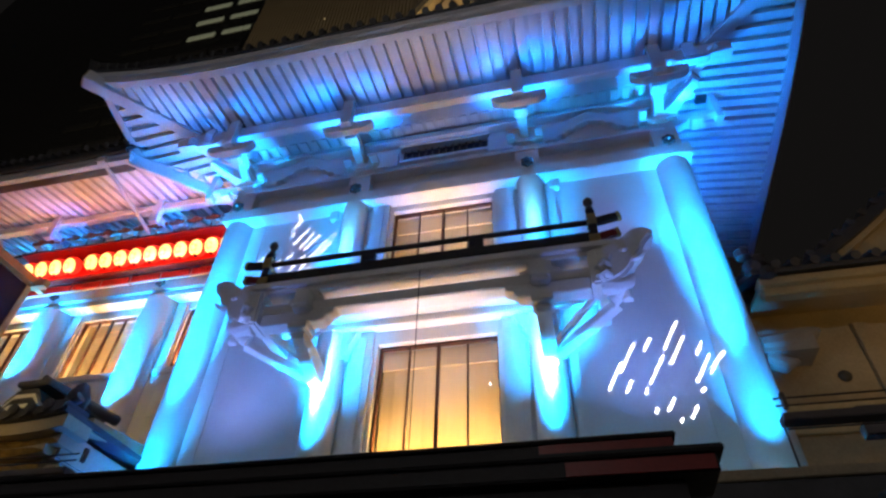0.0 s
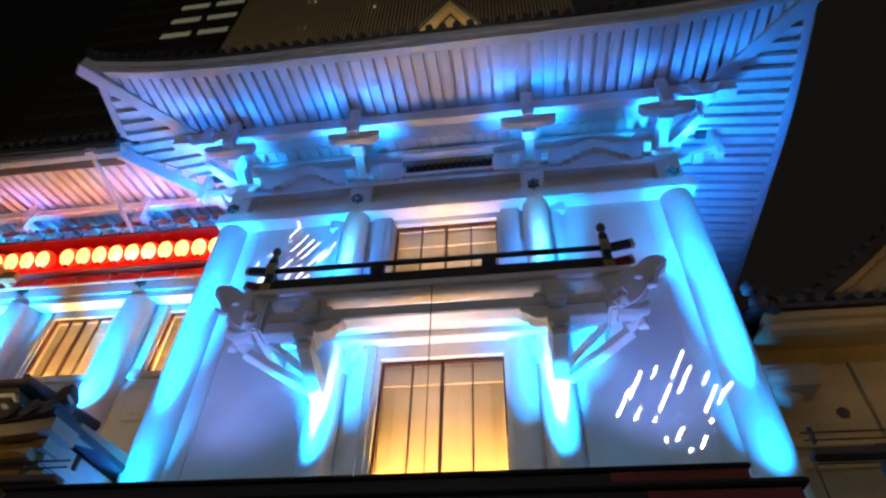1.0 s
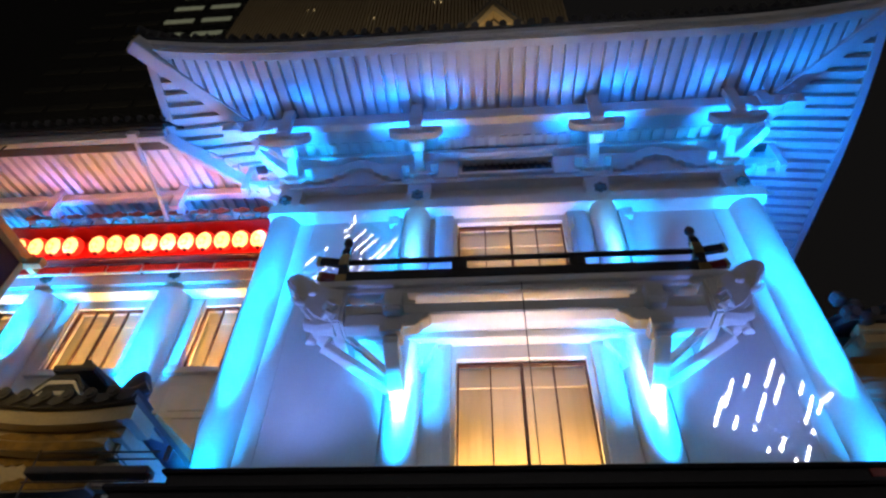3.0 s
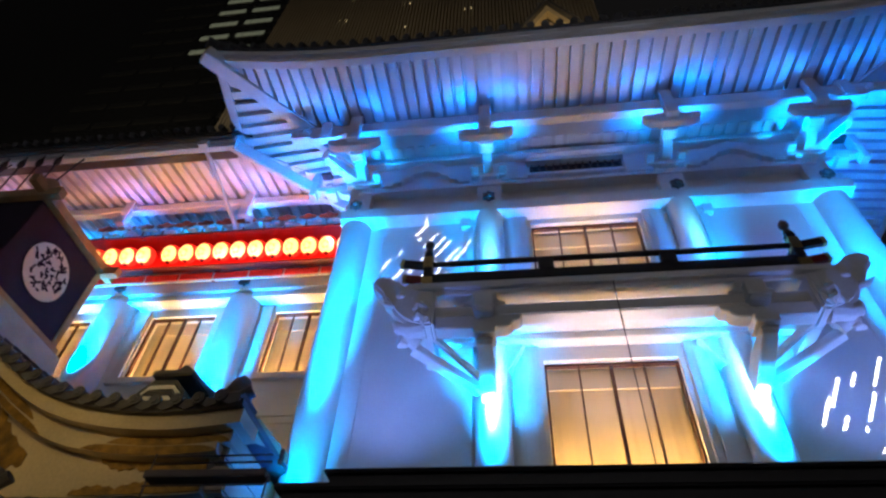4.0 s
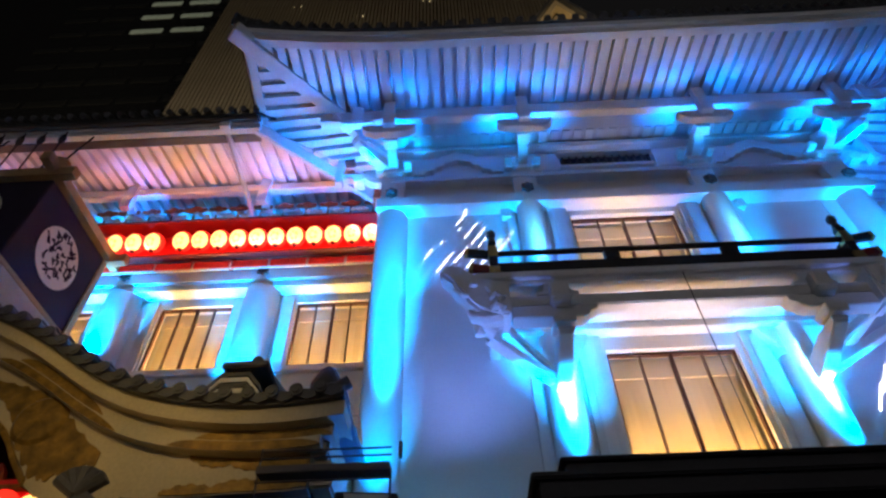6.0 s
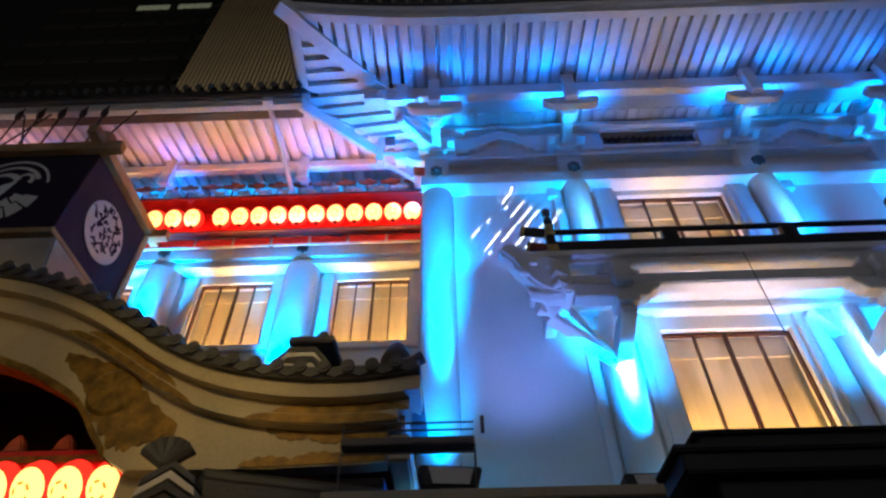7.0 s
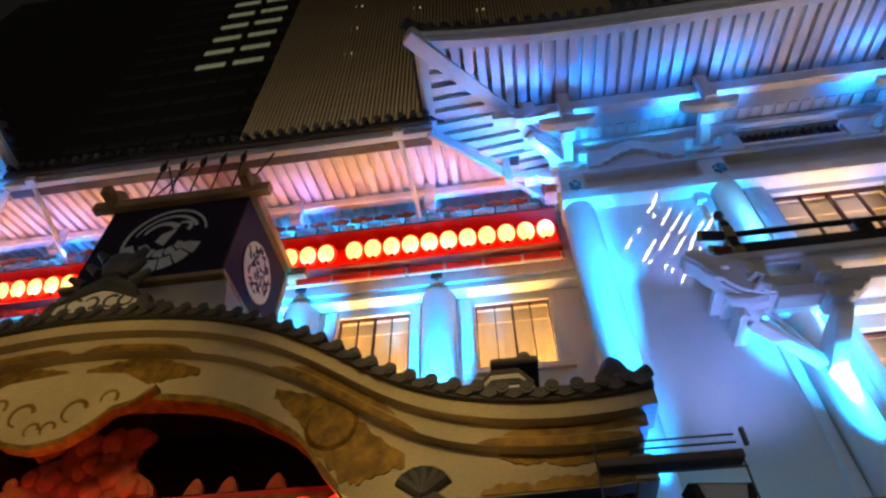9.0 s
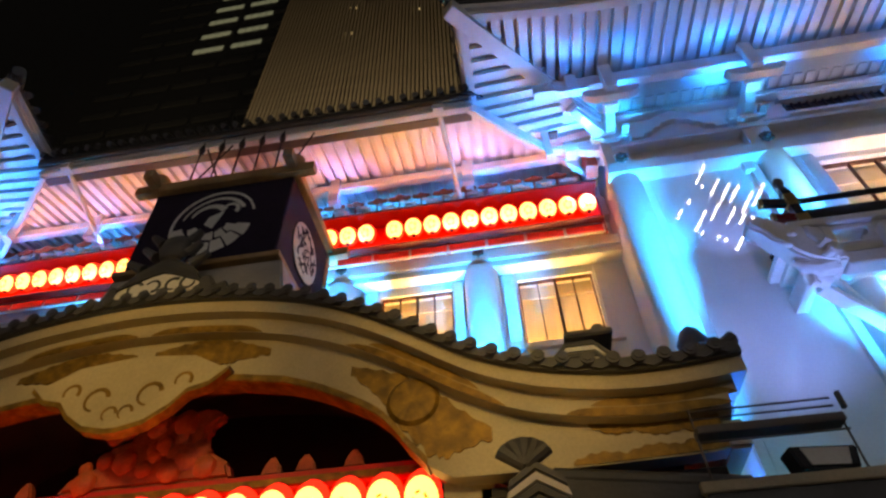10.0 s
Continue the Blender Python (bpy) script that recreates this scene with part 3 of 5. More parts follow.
# ---- middle wing behind the entrance ----
def build_wing():
    w = thing("middle_wing", "white theatre wing with lit windows under a rafter eave", "building")
    x0, x1, y = MX - 8.3, MX + 8.3, 11.05
    wins = (-12.73, -9.43, -16.13, -19.45)
    xs = sorted(wins)
    pieces, x = [], x0
    for a in xs:
        pieces += [box(x, a - 0.03, y, y + 0.3, 0, 14.4), box(a - 0.03, a + 1.71, y, y + 0.3, 0, 9.5), box(a - 0.03, a + 1.71, y, y + 0.3, 11.34, 14.4)]
        x = a + 1.71
    pieces.append(box(x, x1, y, y + 0.3, 0, 14.4))
    for piece in pieces:
        part("wall", piece, PLASTER, w)
    part("back_wall", box(x0, x1, y + 0.75, y + 0.85, 0, 14.4), PLASTER, w)
    for a in xs:
        window(w, a + 0.01, a + 1.67, 9.54, 11.3, y + 0.12, y + 0.5)
        for xa in (a - 0.3, a + 1.76):
            part("jamb", box(xa, xa + 0.22, y - 0.07, y, 9.47, 11.5), PAINT, w, bevel=0.01)
        part("sill", box(a - 0.35, a + 2.03, y - 0.12, y, 9.3, 9.46), PAINT, w, bevel=0.012)
        part("panel_under_window", join(box(a - 0.1, a + 1.8, y - 0.05, y, 8.2, 9.0), box(a + 0.1, a + 1.6, y - 0.09, y - 0.054, 8.35, 8.85)), PAINT, w, bevel=0.01)
    for a in (-10.3, -13.69, 2 * MX + 13.69, 2 * MX + 10.3):
        c = part("column", lathe([(0.42, 0.2), (0.42, 9.0), (0.41, 11.1), (0.4, 11.562)], (a, y - 0.1, 0), 28), PLASTER, w)
        part("nail_cover", prism([(a + (0.16 if k % 2 else 0.11) * math.cos(k * math.tau / 12), 12.0 + (0.16 if k % 2 else 0.11) * math.sin(k * math.tau / 12)) for k in range(12)], "y", 10.52, 10.6), BRONZE, c)
    part("cornice", join(box(x0, x1, 10.68, y, 11.565, 11.75), box(x0, x1, 10.6, y, 11.754, 12.05)), PAINT, w, bevel=0.012)
    part("frieze", box(x0, x1, 10.75, y, 12.9, 13.55), PLASTER, w)
    part("purlin", box(x0 + 0.6, x1 - 0.6, 9.42, 9.62, 13.72, 13.96), PAINT, w, bevel=0.012)
    # rafters over the wing
    n = 54
    for i in range(n + 1):
        x = MX - 8.0 + 16.0 * i / n
        c = 5.0 - abs(x - MX)
        yb = 10.9
        ya = 7.72 if c > -0.2 else 7.72 + (-c - 0.2) * 0.8
        part("rafter", bar((x, ya, 13.78 + (ya - 7.72) * 0.2), (x, yb, 13.78 + (yb - 7.72) * 0.2), 0.165, 0.13), PAINT, w)
    plan = [(-5.25, 7.7), (5.25, 7.7), (8.05, 9.9), (8.2, 11.0), (-8.2, 11.0), (-8.05, 9.9)]
    part("soffit", ([(MX + x, yy, 13.84 + (yy - 7.7) * 0.2 + k) for k in (0, 0.05) for x, yy in plan], [tuple(range(6))[::-1], tuple(range(6, 12))] + [(k, (k + 1) % 6, 6 + (k + 1) % 6, 6 + k) for k in range(6)]), SOFFIT, w)
    part("fascia", join(box(MX - 5.3, MX + 5.3, 7.56, 7.72, 13.62, 13.76), box(MX - 5.3, MX + 5.3, 7.5, 7.72, 13.764, 13.92)), PAINT, w, bevel=0.01)
    # dark strip in place of the shade along the outer rafters
    part("outer_eave_shade", box(MX - 5.25, MX + 5.25, 7.724, 7.93, 13.61, 13.66), PIPE, w, "dark board behind the gutter, painted for the outer eave's shade")
    part("gutter", rod((MX - 5.25, 7.44, 13.83), (MX + 5.25, 7.44, 13.83), 0.07), PIPE, w)
    plan = [(-5.3, 7.4), (5.3, 7.4), (8.05, 10.2), (8.2, 12.0), (-8.2, 12.0), (-8.05, 10.2)]
    part("roof", ([(MX + x, yy, 13.94 + (yy - 7.4) * 0.52 + k) for k in (0, 0.08) for x, yy in plan], [tuple(range(6))[::-1], tuple(range(6, 12))] + [(k, (k + 1) % 6, 6 + (k + 1) % 6, 6 + k) for k in range(6)]), TILE, w)
    for i in range(37):
        x = MX - 5.2 + 10.4 * i / 36
        part("eave_tile", rod((x, 7.3, 14.06), (x, 9.0, 15.02), 0.08, 0.08, 8), TILE, w)
    for s in (-1, 1):
        part("valley_board", bar((MX + s * 5.2, 7.66, 13.76), (MX + s * 8.0, 9.95, 13.5), 0.12, 0.36), PAINT, w, bevel=0.012)
        d = part("downpipe", join(rod((MX + s * 4.53, 7.55, 13.68), (MX + s * 4.7, 9.85, 13.1), 0.06), box(MX + s * 4.53 - 0.12, MX + s * 4.53 + 0.12, 7.45, 7.7, 13.6, 13.8)), PAINT, w)
    for a in (-10.3, -13.69, 2 * MX + 13.69, 2 * MX + 10.3):
        make_bracket(w, (a, 10.75, 13.0), boat=False)
    return w


wing = build_wing()


# ---- lanterns ----
def lantern_parts(name, r, h):
    ob = thing(name, "round paper lantern glowing warm white between red ends", "lantern", "paper lanterns")
    v, f = blob((0, 0, 0), r, r, h * 0.38, 20)
    part("red_paper", (v, f), REDPAPER, ob, "red ribbed paper body")
    # pale glowing face, turned to the street and down
    look_dir = Vector((0, -0.86, -0.5)).normalized()
    e1 = Vector((1, 0, 0))
    e2 = look_dir.cross(e1)
    fv, ff, n = [], [], 20
    for i in range(6):
        th = 1.02 * i / 5 + 0.001
        for k in range(n):
            d = look_dir * math.cos(th) + (e1 * math.cos(k * math.tau / n) + e2 * math.sin(k * math.tau / n)) * math.sin(th)
            fv.append((d.x * r * 1.015, d.y * r * 1.015, d.z * h * 0.386))
    for i in range(5):
        ff += [(i * n + k, i * n + (k + 1) % n, (i + 1) * n + (k + 1) % n, (i + 1) * n + k) for k in range(n)]
    part("paper_face", (fv, ff + [tuple(range(n))]), PAPER, ob, "pale glowing face")
    for s in (-1, 1):
        part("cap", lathe([(r * 0.3, s * h * 0.372 - 0.012), (r * 0.3, s * h * 0.372 + 0.012)], n=16), OXBLOOD, ob)
    marks = []
    for a0 in (0.2, 1.5, 2.7, 3.9, 5.1):
        pts = []
        for a in (a0, a0 + 0.7):
            d = look_dir * 0.93 + (e1 * math.cos(a) + e2 * math.sin(a)) * 0.36
            pts.append((d.x * r * 1.03, d.y * r * 1.03, d.z * h * 0.4))
        marks.append(bar(pts[0], pts[1], 0.02, 0.03))
    part("crest_mark", join(*marks), INK, ob)
    return ob


first = lantern_parts("paper_lantern", 0.228, 0.72)
LAN = [-7.60 - 0.462 * i for i in range(11)] + [-12.92, -13.38, -13.84, -14.3]
first.matrix_basis = Matrix.Translation((LAN[0], 9.98, 12.52))
for x in LAN[1:] + [2 * MX - x for x in LAN]:
    copy_thing(first, Matrix.Translation((x, 9.98, 12.52)))


def build_rack(s):
    r = thing("lantern_rack", "red rack holding a row of lanterns under the eave", "rack", "lantern racks")
    xa, xb = sorted((MX + s * 0.6, MX + s * 7.95))
    part("back_board", box(xa, xb, 10.22, 10.26, 12.12, 12.95), RED, r)
    part("top_board", box(xa, xb, 9.7, 10.26, 12.954, 13.03), OXBLOOD, r, bevel=0.01)
    part("bottom_rail", box(xa, xb, 9.98, 10.2, 12.05, 12.1), OXBLOOD, r, bevel=0.01)
    n = 8
    for i in range(n):
        a = xa + (xb - xa) * i / n
        part("skirt_panel", box(a + 0.035, a + (xb - xa) / n - 0.035, 10.2, 10.24, 11.82, 12.02), RED, r)
    part("skirt_rail", box(xa, xb, 10.245, 10.3, 11.8, 12.05), PAINT, r)
    rnd = random.Random(11 + s)
    for i in range(13):
        x = xa + 0.3 + (xb - xa - 0.6) * i / 12
        k = rnd.uniform(0.85, 1.15)
        o = [(x + rx * 0.27 * k, 13.46 + rz * 0.13 * k) for rx, rz in ((-1, -0.3), (-0.8, 0.4), (-0.4, 0.3), (-0.1, 1.0), (0.35, 0.7), (0.5, 0.25), (0.9, 0.4), (1, -0.3), (0.4, -0.8), (-0.5, -0.7))]
        part("cloud_carving", prism(o, "y", 9.74, 9.8), ORANGE, r, "vermilion cloud", 0.015)
        part("stem", rod((x, 9.8, 13.03), (x, 9.8, 13.44), 0.02, n=6), OXBLOOD, r)
        for j in range(3):
            lx, lz, q = x + 0.1 + 0.13 * j, 13.12 + rnd.uniform(0, 0.14), rnd.uniform(0.07, 0.12)
            part("leaf_carving", prism([(lx - q, lz), (lx - q * 0.3, lz + q * 0.7), (lx + q * 0.6, lz + q * 0.6), (lx + q, lz - q * 0.1), (lx + q * 0.1, lz - q * 0.7)], "y", 9.7 + 0.02 * j, 9.74 + 0.02 * j), PAINT, r)
    for x in (xa, (xa + xb) / 2, xb):
        part("post", box(x - 0.05, x + 0.05, 10.262, 10.34, 11.8, 13.0), OXBLOOD, r)
        part("hanger", bar((x, 10.3, 12.9), (x, 10.9, 13.0), 0.06, 0.06), OXBLOOD, r)
    return r


for s in (-1, 1):
    build_rack(s)
    e = part("carved_bracket_end", prism([(MX + s * 7.72, 12.95), (MX + s * 8.0, 12.95), (MX + s * 8.0, 13.6), (MX + s * 7.85, 13.7), (MX + s * 7.7, 13.45), (MX + s * 7.78, 13.2)], "y", 9.2, 9.6), ORANGE, bevel=0.02)
    tagged(e, "vermilion carved bracket end beside the tower", "carving")


# ---- drum turret over the entrance ----
def disc(x, y, z, r, n, normal):
    pts = [(r * math.cos(k * math.tau / n), r * math.sin(k * math.tau / n)) for k in range(n)]
    if normal == "y":
        return prism([(x + a, z + b) for a, b in pts], "y", y, y + 0.012)
    return prism([(y + a, z + b) for a, b in pts], "x", x, x + 0.012)


def arc_bar(cx, y, cz, r, a0, a1, w0, w1, n=10, sx=1.0):
    """A crescent stroke in an upright plane facing the street."""
    o, i = [], []
    for k in range(n + 1):
        a = a0 + (a1 - a0) * k / n
        w = w0 + (w1 - w0) * k / n
        o.append((cx + sx * (r + w / 2) * math.cos(a), cz + (r + w / 2) * math.sin(a)))
        i.append((cx + sx * (r - w / 2) * math.cos(a), cz + (r - w / 2) * math.sin(a)))
    return prism(o + i[::-1], "y", y - 0.008, y)


def build_turret():
    t = thing("drum_turret", "purple cloth covered drum turret with white round crests above the entrance", "turret")
    xa, xb, ya, yb, z0, z1 = MX - 1.5, MX + 1.5, 7.4, 9.8, 9.5, 11.75
    part("cloth", prism([(xa + 0.03, z0), (xa, z1), (xb, z1), (xb - 0.03, z0)], "y", ya, yb), PURPLE, t, "purple cloth hung round the turret", 0.02)
    for a, b, c, d in ((xa - 0.45, xb + 0.45, ya - 0.16, ya + 0.04), (xa - 0.45, xb + 0.45, yb - 0.04, yb + 0.16)):
        part("top_beam", box(a, b, c, d, z1 - 0.02, z1 + 0.22), WOOD, t, bevel=0.01)
    for x in (xa, xb):
        part("side_beam", box(x - 0.1, x + 0.1, ya - 0.5, yb + 0.4, z1 + 0.06, z1 + 0.3), WOOD, t, bevel=0.01)
        part("corner_post_cap", lathe([(0.17, 0), (0.2, 0.1), (0.19, 0.24), (0.12, 0.32)], (x, ya - 0.08, z1 + 0.2), 12), WOOD, t)
        part("corner_strip", box(x - 0.02, x + 0.02, yb - 0.1, yb + 0.06, z0, z1), WOOD, t)
    part("sole_beam", box(xa - 0.1, xb + 0.1, ya - 0.1, yb + 0.1, z0 - 0.12, z0 - 0.004), WOOD, t, bevel=0.01)
    # crest on the street side: a bird curled in a ring, as crescent strokes
    cx, cz, y = MX, 10.65, ya - 0.004
    strokes = [arc_bar(cx, y, cz, 0.88, 0.25, 3.6, 0.05, 0.07, 20, sx=0.95), arc_bar(cx, y, cz, 0.7, 0.5, 2.9, 0.09, 0.03, 16, sx=0.95)]
    strokes += [arc_bar(cx, y, cz, 0.74, 3.3 + k * 0.4, 3.3 + k * 0.4 + 0.35, 0.2 + 0.03 * k, 0.3, sx=0.95) for k in range(7)]
    strokes += [arc_bar(cx + 0.02, y, cz + 0.02, 0.44, 3.5 + k * 0.5, 3.5 + k * 0.5 + 0.42, 0.16, 0.24) for k in range(5)]
    strokes += [arc_bar(cx - 0.12, y, cz + 0.12, 0.36, 0.6, 2.9, 0.14, 0.05), arc_bar(cx + 0.3, y, cz + 0.32, 0.16, -0.6, 2.4, 0.1, 0.04)]
    strokes.append(prism([(cx - 0.1, cz + 0.14), (cx + 0.2, cz + 0.3), (cx + 0.12, cz + 0.04), (cx + 0.04, cz - 0.2), (cx - 0.16, cz - 0.06)], "y", y - 0.008, y))
    part("bird_crest", join(*strokes), CREST, t, "white round bird crest")
    # crest on the sides: a white disc with dark strokes
    for x, s in ((xb - 0.012, 1), (xa, -1)):
        c = part("round_crest", disc(x + (0.008 if s > 0 else -0.02), 8.55, 10.62, 0.66, 32, "x"), CREST, t, "white disc with dark brush strokes")
        rnd = random.Random(5)
        marks = []
        for k in range(95):
            a, rr = rnd.random() * math.tau, 0.52 * math.sqrt(rnd.random())
            yy, zz, d = 8.55 + rr * math.cos(a), 10.62 + rr * math.sin(a), rnd.random() * 3
            marks.append(bar((x + s * 0.022, yy, zz), (x + s * 0.022, yy + 0.11 * math.cos(d), zz + 0.11 * math.sin(d)), 0.006, 0.05, (0, 0, 1)))
        part("brush_stroke", join(*marks), PURPLE, c)
    # canvas skirt down to the entrance roof
    part("skirt", prism([(xa - 0.35, 8.15), (xa - 0.12, z0 - 0.125), (xb + 0.12, z0 - 0.125), (xb + 0.35, 8.15)], "y", ya + 0.02, yb + 0.25), GREYCLOTH, t, "grey canvas skirt", 0.03)
    # feathered spears and crossed poles
    for i in range(5):
        x = MX - 0.95 + 0.48 * i
        sp = part("spear", rod((x, ya + 0.05, z1 + 0.1), (x + 0.02, ya - 0.0, 13.55), 0.018, n=8), LACQUER, t)
        part("tuft", lathe([(0.02, 0), (0.06, 0.08), (0.07, 0.2), (0.03, 0.34), (0.01, 0.4)], (x + 0.02, ya, 13.1), 10), LACQUER, sp)
    for a, b in ((-0.75, -0.15), (-0.15, -0.75), (1.35, 1.75)):
        part("pole", rod((MX + a, ya - 0.08, z1 + 0.1), (MX + b, ya - 0.05, 13.2), 0.02, n=8), LACQUER, t)
    return t


turret = build_turret()


# ---- entrance gable ----
TOPS = [(0, 8.15), (0.6, 8.13), (1.2, 8.07), (1.8, 7.98), (2.4, 7.84), (3.0, 7.63), (3.6, 7.33), (4.2, 6.96), (4.8, 6.55), (5.4, 6.27), (6.0, 6.11), (6.6, 6.02), (7.2, 6.0), (7.8, 6.04), (8.2, 6.11)]
ARCH = [(0.0, 6.6), (0.8, 6.66), (1.6, 6.6), (2.3, 6.48), (2.8, 6.3), (3.2, 6.1), (3.55, 5.9), (3.8, 5.7), (4.0, 5.42), (4.3, 5.08), (4.6, 4.9), (6.3, 4.87), (7.5, 4.9), (8.0, 4.95)]


def at(table, d):
    d = abs(d)
    for (a, p), (b, q) in zip(table, table[1:]):
        if d <= b:
            k = (d - a) / (b - a)
            return p + (q - p) * k
    return table[-1][1]


def smooth_top(d):
    return sum(at(TOPS, d + o) for o in (-0.3, -0.15, 0, 0.15, 0.3)) / 5 - 0.19


def build_gate():
    g = thing("entrance_gable", "cream curved gable over the entrance with gilded fittings and grey tiles", "gable")
    ds = [-8.15 + 16.3 * i / 120 for i in range(121)]
    part("bargeboard", strip([(MX + d, smooth_top(d) - 0.5, at(ARCH, d)) for d in ds if abs(d) < 7.75], 7.05, 7.3), CREAM, g)
    part("upper_moulding", strip([(MX + d, smooth_top(d), smooth_top(d) - 0.2) for d in ds], 6.74, 7.3), CREAM, g)
    part("round_moulding", strip([(MX + d, smooth_top(d) - 0.204, smooth_top(d) - 0.36) for d in ds if abs(d) < 8.05], 6.92, 7.3), CREAM, g)
    part("lower_moulding", strip([(MX + d, smooth_top(d) - 0.364, smooth_top(d) - 0.5) for d in ds if abs(d) < 7.95], 6.86, 7.3), CREAM, g)
    part("arch_edge", strip([(MX + d, at(ARCH, d) + 0.09, at(ARCH, d) - 0.02) for d in [-4.3 + 8.6 * i / 60 for i in range(61)]], 7.0, 7.36), GILT, g, bevel=0.01)

    def fitting(d0, d1, lo, hi):
        """A gilded plate on the board with lobed, pointed ends."""
        cols, n = [], 48
        for i in range(n + 1):
            d = d0 + (d1 - d0) * i / n
            u = abs(2 * i / n - 1)
            cut = 0.05 * abs(math.sin(i * 0.8)) if u < 0.3 else (u - 0.3) / 0.7 * 0.4 + 0.13 * abs(math.sin(i * 0.55)) * (1.15 - u)
            top, bot = smooth_top(d) - 0.502, at(ARCH, d) + 0.1
            h = top - bot
            a, c = bot + h * (hi - max(0, cut) * 0.8 * (hi - lo)), bot + h * (lo + max(0, cut + 0.04 * math.sin(i * 1.3)) * 1.1 * (hi - lo))
            cols.append((MX + d, max(a, c + 0.02), c))
        part("gilded_fitting", strip(cols, 7.03, 7.049), GILT, g)

    def end_plate(s, upper):
        """Gilding of the board's end, its inner edge cut into lobes; two plates meet at the end."""
        cols, n = [], 40
        for i in range(n + 1):
            u = i / n
            d = 6.0 + 1.74 * u + (0.25 * (1 - u) if upper else 0)
            top, bot = smooth_top(d) - 0.504, at(ARCH, d) + 0.02
            reach = min(0.5, 0.06 + 0.3 * u ** 0.8 + 0.13 * abs(math.sin(u * 9.0)) + 0.03 * math.sin(i * 1.7))
            h = (top - bot) * reach
            cols.append((MX + s * d, top, top - h) if upper else (MX + s * d, bot + h, bot))
        part("gilded_fitting", strip(cols, 7.03, 7.049), GILT, g)

    def gilt_wrap(d0, d1, up, down, y0):
        """Gilding along a stretch of moulding."""
        part("moulding_gilding", strip([(MX + d, smooth_top(d) - up - 0.12 * abs(2 * i / 30 - 1) ** 6, smooth_top(d) - down) for i, d in ((i, d0 + (d1 - d0) * i / 30) for i in range(31))], y0 - 0.012, y0 - 0.002), GILT, g)
    for s in (-1, 1):
        fitting(*sorted((s * 3.25, s * 5.1)), 0.0, 1.0)
        fitting(*sorted((s * 0.15, s * 2.0)), 0.25, 1.0)
        end_plate(s, True)
        end_plate(s, False)
        for d0, d1 in ((3.2, 5.3), (0.1, 1.9), (6.0, 7.9)):
            gilt_wrap(*sorted((s * d0, s * d1)), 0.375, 0.495, 6.86)
        for d0, d1 in ((6.3, 8.0), (3.5, 5.0)):
            gilt_wrap(*sorted((s * d0, s * d1)), 0.215, 0.355, 6.92)
        c = MX + s * 4.12
        boss = part("boss", lathe([(0.2, -0.035), (0.3, -0.03), (0.36, 0.02)], (0, 0, 0), 24), GILT, g)
        boss.matrix_basis = pose(c, 7.02, 5.95, -90, 0, 0)
        part("end_moulding", join(box(min(MX + s * 7.75, MX + s * 7.95), max(MX + s * 7.75, MX + s * 7.95), 7.05, 9.4, 5.35, 5.8), box(min(MX + s * 7.75, MX + s * 8.02), max(MX + s * 7.75, MX + s * 8.02), 7.1, 9.2, 4.95, 5.3)), CREAM, g, bevel=0.03)
        part("end_eave", prism([(7.3, 5.86), (7.3, 6.1), (11.0, 6.4), (11.0, 6.16)], "x", MX + s * 7.4, MX + s * 8.1), CREAM, g)
    # pendant under the crown
    pend = [(-1.5, 6.72), (-1.25, 6.5), (-0.95, 6.42), (-0.75, 6.2), (-0.45, 6.0), (-0.1, 5.92), (0.1, 5.92), (0.45, 6.0), (0.75, 6.2), (0.95, 6.42), (1.25, 6.5), (1.5, 6.72), (0.9, 7.05), (0, 7.15), (-0.9, 7.05)]
    part("pendant", prism([(MX + x, z) for x, z in pend], "y", 6.9, 7.02), CREAM, g, "cream carved pendant with scrolls", 0.02)
    part("pendant_rim", strip([(MX + x, z + 0.05, z - 0.03) for x, z in pend[:12]], 6.88, 7.06), GILT, g)
    sc = []
    for s in (-1, 1):
        sc += [arc_bar(MX + s * 0.4, 6.9, 6.45, 0.17, 0.2, 4.6, 0.07, 0.03, 14), arc_bar(MX + s * 0.85, 6.9, 6.62, 0.12, -0.5, 3.6, 0.06, 0.03, 12), arc_bar(MX + s * 0.12, 6.9, 6.2, 0.1, 0, 4.2, 0.05, 0.02, 12)]
    part("scroll", join(*sc), GILT, g)
    # roof body and tiles
    part("roof_bed", strip([(MX + d, smooth_top(d) + 0.1, smooth_top(d) + 0.004) for d in ds], 6.66, 11.0), TILE, g)
    tile = mesh("round_tile", join(rod((0, 0, 0), (0, 4.0, 0.25), 0.072, 0.072, 10), rod((0, -0.03, 0), (0, 0.0, 0), 0.088, 0.088, 12), rod((0, -0.045, 0), (0, -0.03, 0), 0.05, 0.055, 10)), TILE)
    pan = mesh("pan_tile", join(prism([(-0.15, 0.06), (-0.1, -0.04), (0.0, -0.08), (0.1, -0.04), (0.15, 0.06), (0.1, 0.0), (0, -0.035), (-0.1, 0.0)], "y", 0.0, 0.5), prism([(-0.13, 0.02), (-0.12, -0.08), (0, -0.13), (0.12, -0.08), (0.13, 0.02)], "y", -0.03, 0.0)), TILE)
    d = -8.05
    while d < 8.1:
        child("round_tile", tile, g, (MX + d, 6.6, smooth_top(d) + 0.14))
        child("pan_tile", pan, g, (MX + d + 0.14, 6.64, smooth_top(d + 0.14) + 0.13))
        slope = (smooth_top(d + 0.1) - smooth_top(d - 0.1)) / 0.2
        d += 0.3 / math.sqrt(1 + slope * slope)
    # crown ornament
    o = thing("ridge_end_tile", "dark ridge-end tile with white scrollwork over the gable crown", "roof ornament", "ridge ornaments")
    o.location = (MX, 6.75, 8.18)
